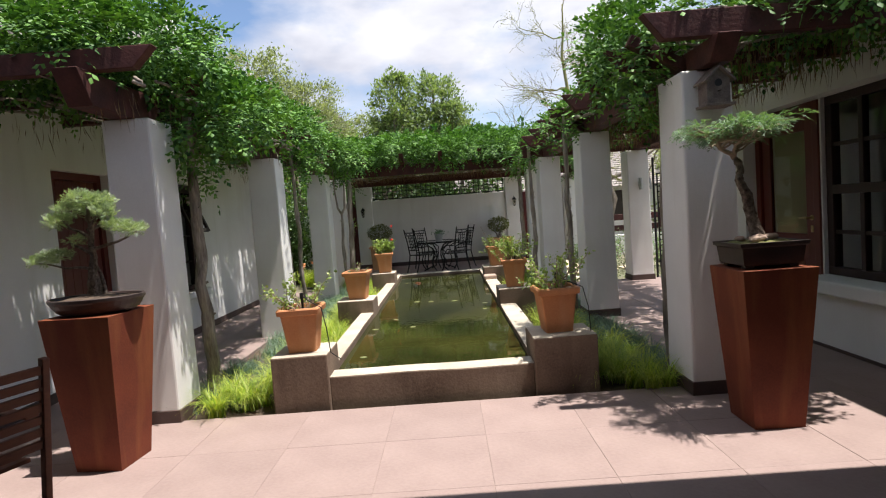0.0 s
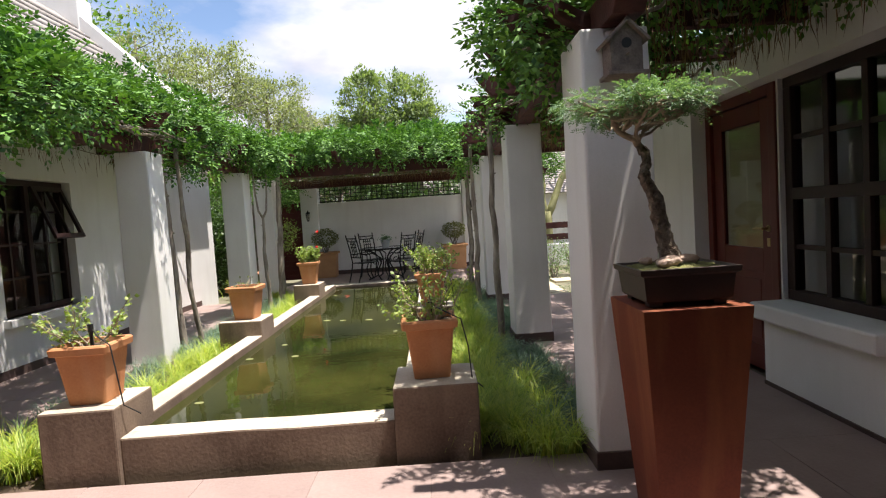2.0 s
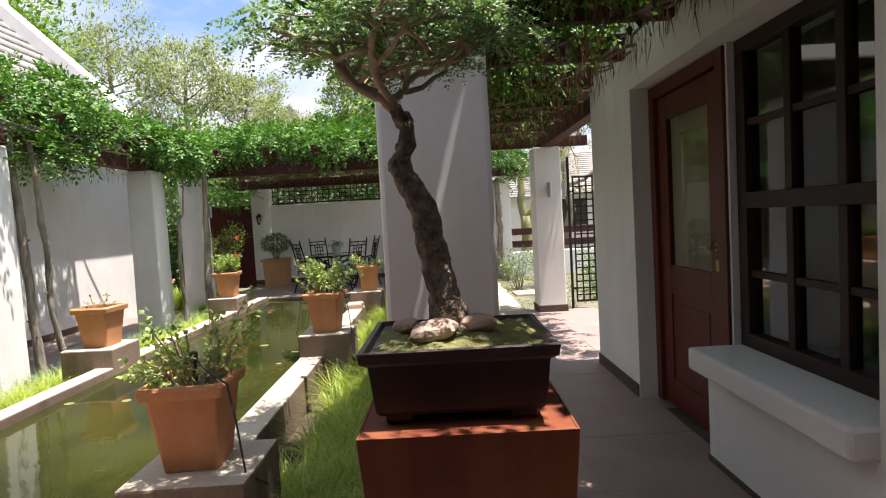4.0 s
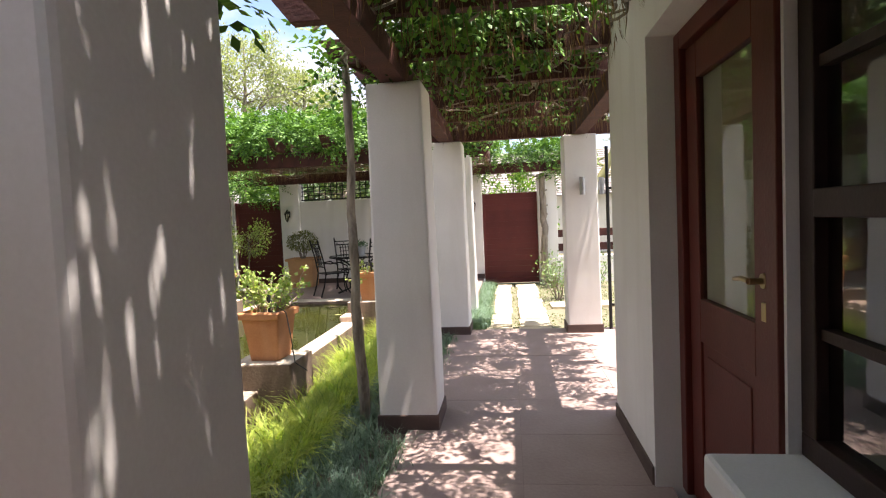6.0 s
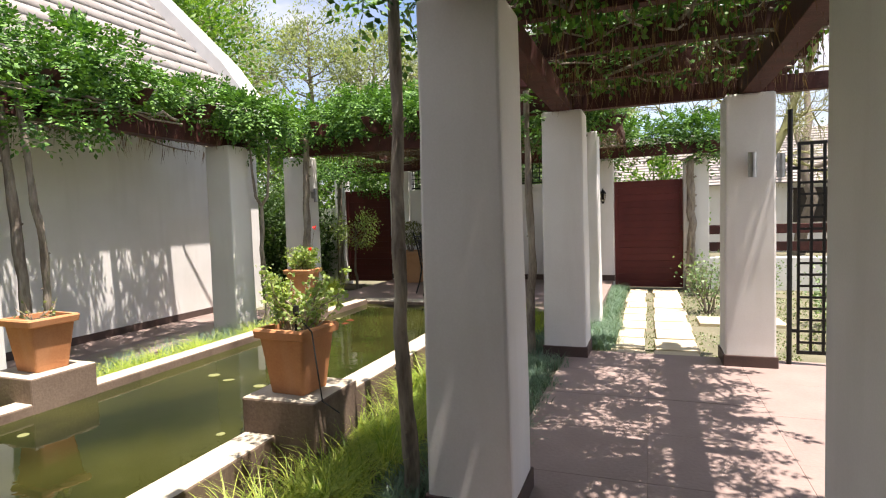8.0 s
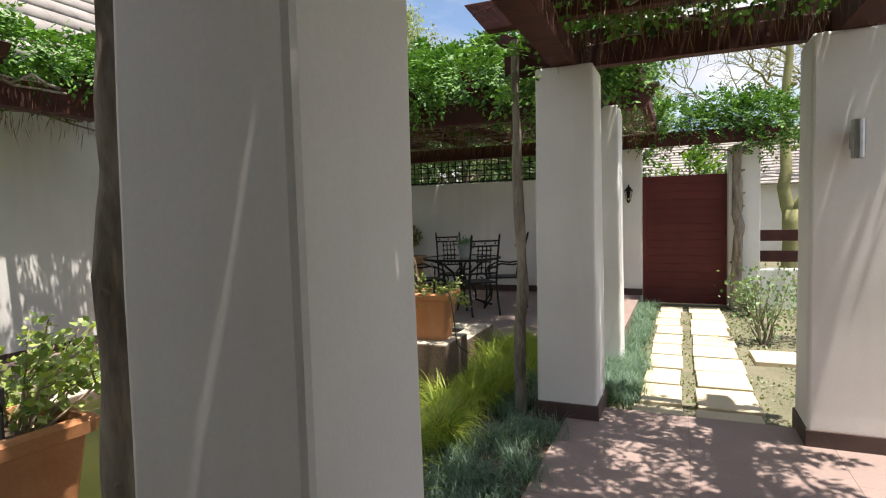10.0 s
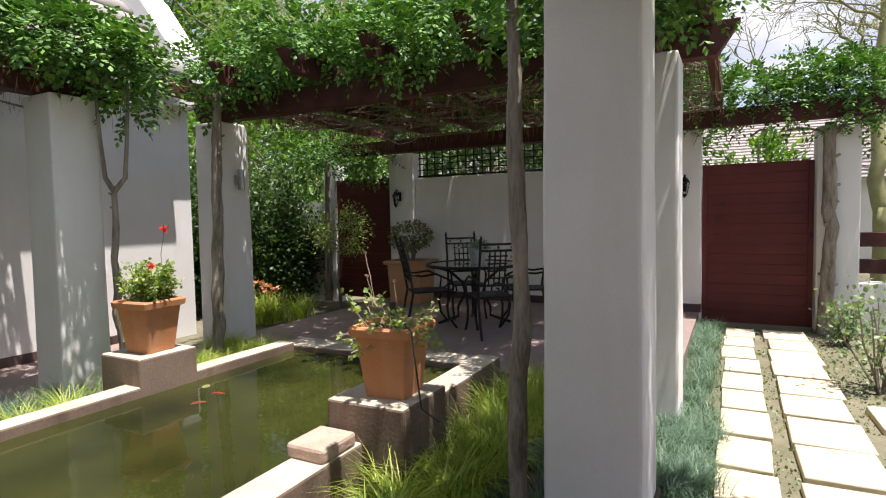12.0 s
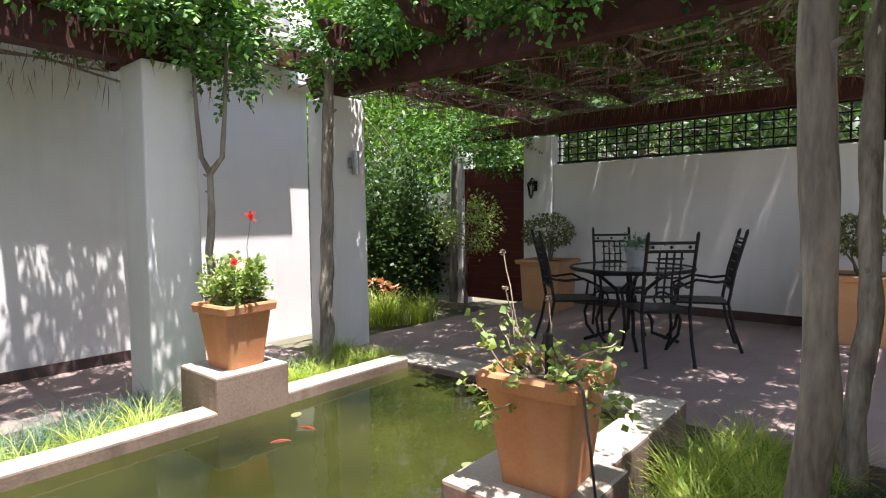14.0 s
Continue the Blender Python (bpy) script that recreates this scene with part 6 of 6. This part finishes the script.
def forked_tree(m, rng):
    """Stout green trunk that forks low into two tall stems with long, fine, level twigs."""
    root = thing("tree", m, "tree with a smooth yellow-green forked trunk", "tree", "garden trees")
    b = bmesh.new()
    tube(b, wiggle(rng, (0, 0, -0.2), (0, 0, 1.55), 6, 0.02), [0.22, 0.20, 0.185, 0.175, 0.175, 0.18, 0.175], 12)
    stems = []
    for way in (((-0.02, 0, 1.4), (-0.10, 0, 2.4), (-0.12, 0.1, 3.8), (-0.05, 0.1, 5.4), (-0.3, 0.1, 7.2), (-0.2, 0, 9.0)),
                ((0.03, 0, 1.4), (0.45, 0.1, 2.3), (1.0, 0.2, 3.4), (1.5, 0.2, 4.8), (1.9, 0.1, 6.4), (2.2, 0, 8.4))):
        pts = []
        for p, q in zip(way, way[1:]):
            pts += wiggle(rng, p, q, 3, 0.03)[:-1]
        pts.append(Vector(way[-1]))
        tube(b, pts, [0.145 - 0.12 * i / (len(pts) - 1) for i in range(len(pts))], 10)
        stems.append(pts)
    tips = []

    def grow(p, d, length, r, level):
        pts = wiggle(rng, p, p + d * length, 4, length * 0.06)
        tube(b, pts, [r, r * 0.88, r * 0.76, r * 0.64, r * 0.5], 5, cap=False)
        tips.extend(pts[2:])
        if level:
            for k in range(4):
                q = pts[4] if k == 0 else pts[1].lerp(pts[4], rng.uniform(0.1, 1))
                grow(q, (d + Vector(rng.normal(0, 0.6, 3)) * 0.9).normalized(), length * rng.uniform(0.5, 0.75), max(r * 0.55, 0.006), level - 1)

    for pts in stems:
        for k in range(11):
            i = 4 + int(k * (len(pts) - 5) / 11)
            a = k * 2.4 + rng.normal(0, 0.5)
            grow(pts[i], Vector((math.cos(a), math.sin(a), rng.uniform(0.05, 0.6))).normalized(), rng.uniform(1.0, 1.7), 0.045 - 0.002 * k, 3)
    part("trunk", b, M_GREENBARK, root, smooth=True)
    c = np.array([tuple(p) for p in tips])
    P = c[rng.integers(0, len(c), 5000)] + rng.normal(0, 0.10, (5000, 3))
    v, t = simple_leaves(rng, P, unit(rng.normal(0, 1, (5000, 3))), 0.05, 0.3)
    raw_mesh("crown", v, t, M_OLIVELEAF, root, kind="stuff")


bare_tree(pose(7.2, 25.5, -0.1), rng, "bare-branched tree against the sky", 11.0, 0.20, M_FARBARK, 5)
forked_tree(pose(4.95, 21.0, -0.1), rng)
bare_tree(pose(11.5, 21.0, -0.1), rng, "thin yellow-green tree with fine twigs", 8.5, 0.20, M_GREENBARK, 5, 0.3, 2400)
for x, y, h in ((11.5, 27.5, 3.2), (14.5, 24.5, 3.6), (17.5, 21.5, 3.4), (9.0, 30.0, 3.0), (19.0, 16.0, 3.5), (14.0, 31.0, 6.0), (20.0, 26.0, 7.0)):
    tree(pose(x, y, -0.1), rng, "olive-green hedge tree beyond the fence", h, 0.4, h * 0.48, 0.19, 4200, M_OLIVELEAF, M_FARBARK, 0.14, 18)

# ---- houses beyond ----


def far_house(m, w, d, wall_h, roof_h, label):
    h = thing("house", m, label, "house", "neighbouring houses")
    b = bmesh.new()
    box(b, -w / 2, w / 2, -d / 2, d / 2, -0.3, wall_h)
    part("wall", b, M_PLASTER, h)
    b = bmesh.new()
    o = 0.4
    v = [b.verts.new(p) for p in ((-w / 2 - o, -d / 2 - o, wall_h - 0.05), (w / 2 + o, -d / 2 - o, wall_h - 0.05), (w / 2 + o, d / 2 + o, wall_h - 0.05), (-w / 2 - o, d / 2 + o, wall_h - 0.05),
                                  (-w / 2 - o, 0, wall_h + roof_h), (w / 2 + o, 0, wall_h + roof_h))]
    for q in ((0, 1, 5, 4), (2, 3, 4, 5), (1, 2, 5), (3, 0, 4), (3, 2, 1, 0)):
        b.faces.new([v[i] for i in q])
    roof_o = part("roof", b, M_ROOFTILE, h, "grey tile roof")
    n = int(math.hypot(d / 2 + o, roof_h) / 0.22)
    for k in range(n):
        f = k / n
        y = -(d / 2 + o) * (1 - f)
        z = wall_h - 0.05 + (roof_h + 0.05) * f
        part("tile_course", boxed(-w / 2 - o, w / 2 + o, y - 0.01, y + 0.22, z, z + 0.03), M_ROOFTILE, roof_o, m=None)
    for k in range(max(2, int(w / 3.2))):
        x = -w / 2 + w * (k + 0.5) / max(2, int(w / 3.2))
        # A near-black slab stands in for the dim inside.
        wo = part("window", boxed(x - 0.6, x + 0.6, -d / 2 - 0.02, -d / 2 + 0.03, 0.9, 2.0), M_ROOMSHADE, h, "near-black slab for the dim inside of a window")
        part("frame", boxed(x - 0.65, x + 0.65, -d / 2 - 0.05, -d / 2 - 0.021, 2.0, 2.07), M_WINWOOD, wo)
        part("frame", boxed(x - 0.03, x + 0.03, -d / 2 - 0.05, -d / 2 - 0.021, 0.9, 2.0), M_WINWOOD, wo)
    return h


far_house(pose(5.6, 30.5, 0), 9.5, 7, 2.3, 2.2, "low house with a grey tile roof behind the gate")
far_house(pose(15.5, 35.0, 0), 11, 7, 2.4, 2.2, "neighbouring house with a grey tile roof")
gh = far_house(pose(-8.8, 50.3, 0, 0, 0, 90), 9, 6.5, 6.2, 4.6, "distant house with a steep white gable")
# ---- stepping stones to the gate ----
rng = np.random.default_rng(99)
path_ob = bpy.data.objects["ground_path"]


def paver_mesh(w, d):
    b = boxed(-w / 2, w / 2, -d / 2, d / 2, 0, 0.05, bevel=0.008)
    for v in b.verts:
        q = noise.noise_vector(v.co * 5 + Vector((w * 9, d * 7, 0)))
        v.co += Vector((q.x, q.y, 0)) * 0.012
    return mesh_of("paver", b, M_PAVER)


pm_l, pm_r = [paver_mesh(0.31, 0.49), paver_mesh(0.30, 0.47)], [paver_mesh(0.43, 0.50), paver_mesh(0.41, 0.48)]
for k in range(9):
    y = 11.55 + k * 0.535
    for meshes, x in ((pm_l, 2.59), (pm_r, 3.065)):
        o = new("paver", meshes[k % 2])
        o.parent = path_ob
        o.matrix_basis = pose(x + rng.normal(0, 0.012), y + rng.normal(0, 0.012), -0.06, 0, 0, rng.normal(0, 1.2))
for x, y in ((3.62, 13.10), (4.20, 13.15)):
    o = new("paver", pm_r[0])
    o.parent = path_ob
    o.matrix_basis = pose(x, y, -0.06, 0, 0, 2)
sill_l, sill_r = paver_mesh(0.36, 0.17), paver_mesh(0.44, 0.17)
for x, mesh_ in ((2.58, sill_l), (3.06, sill_r)):
    o = new("paver", mesh_)
    o.parent = path_ob
    o.matrix_basis = pose(x, 11.13, -0.06, 0, 0, 1)

# ---- floor tiles ----
tile_sizes = {}


def tile_mesh(w, d):
    key = (round(w, 3), round(d, 3))
    if key not in tile_sizes:
        g = 0.0014
        b = bmesh.new()
        box(b, -w / 2 + g, w / 2 - g, -d / 2 + g, d / 2 - g, -0.02, 0.0)
        top = max(b.faces, key=lambda f: f.calc_center_median().z)
        bmesh.ops.bevel(b, geom=list(top.edges), offset=0.0012, segments=1, affect="EDGES")
        tile_sizes[key] = mesh_of("tile", b, M_SLATE)
    return tile_sizes[key]


for (x0, x1, y0, y1, s), owner in zip(FLOORS, floor_objs):
    x0, x1, y0 = max(x0, -4.1), min(x1, 4.35 if x0 > 3 else 3.6), max(y0, -1.4)
    nx, ny = max(1, round((x1 - x0) / s)), max(1, round((y1 - y0) / s))
    for i in range(nx):
        for j in range(ny):
            o = new("tile", tile_mesh((x1 - x0) / nx, (y1 - y0) / ny))
            o.parent = owner
            o.location = (x0 + (x1 - x0) * (i + 0.5) / nx, y0 + (y1 - y0) * (j + 0.5) / ny, (PATIO if y0 > 12 else 0.0) + rng.normal(0, 0.0004))
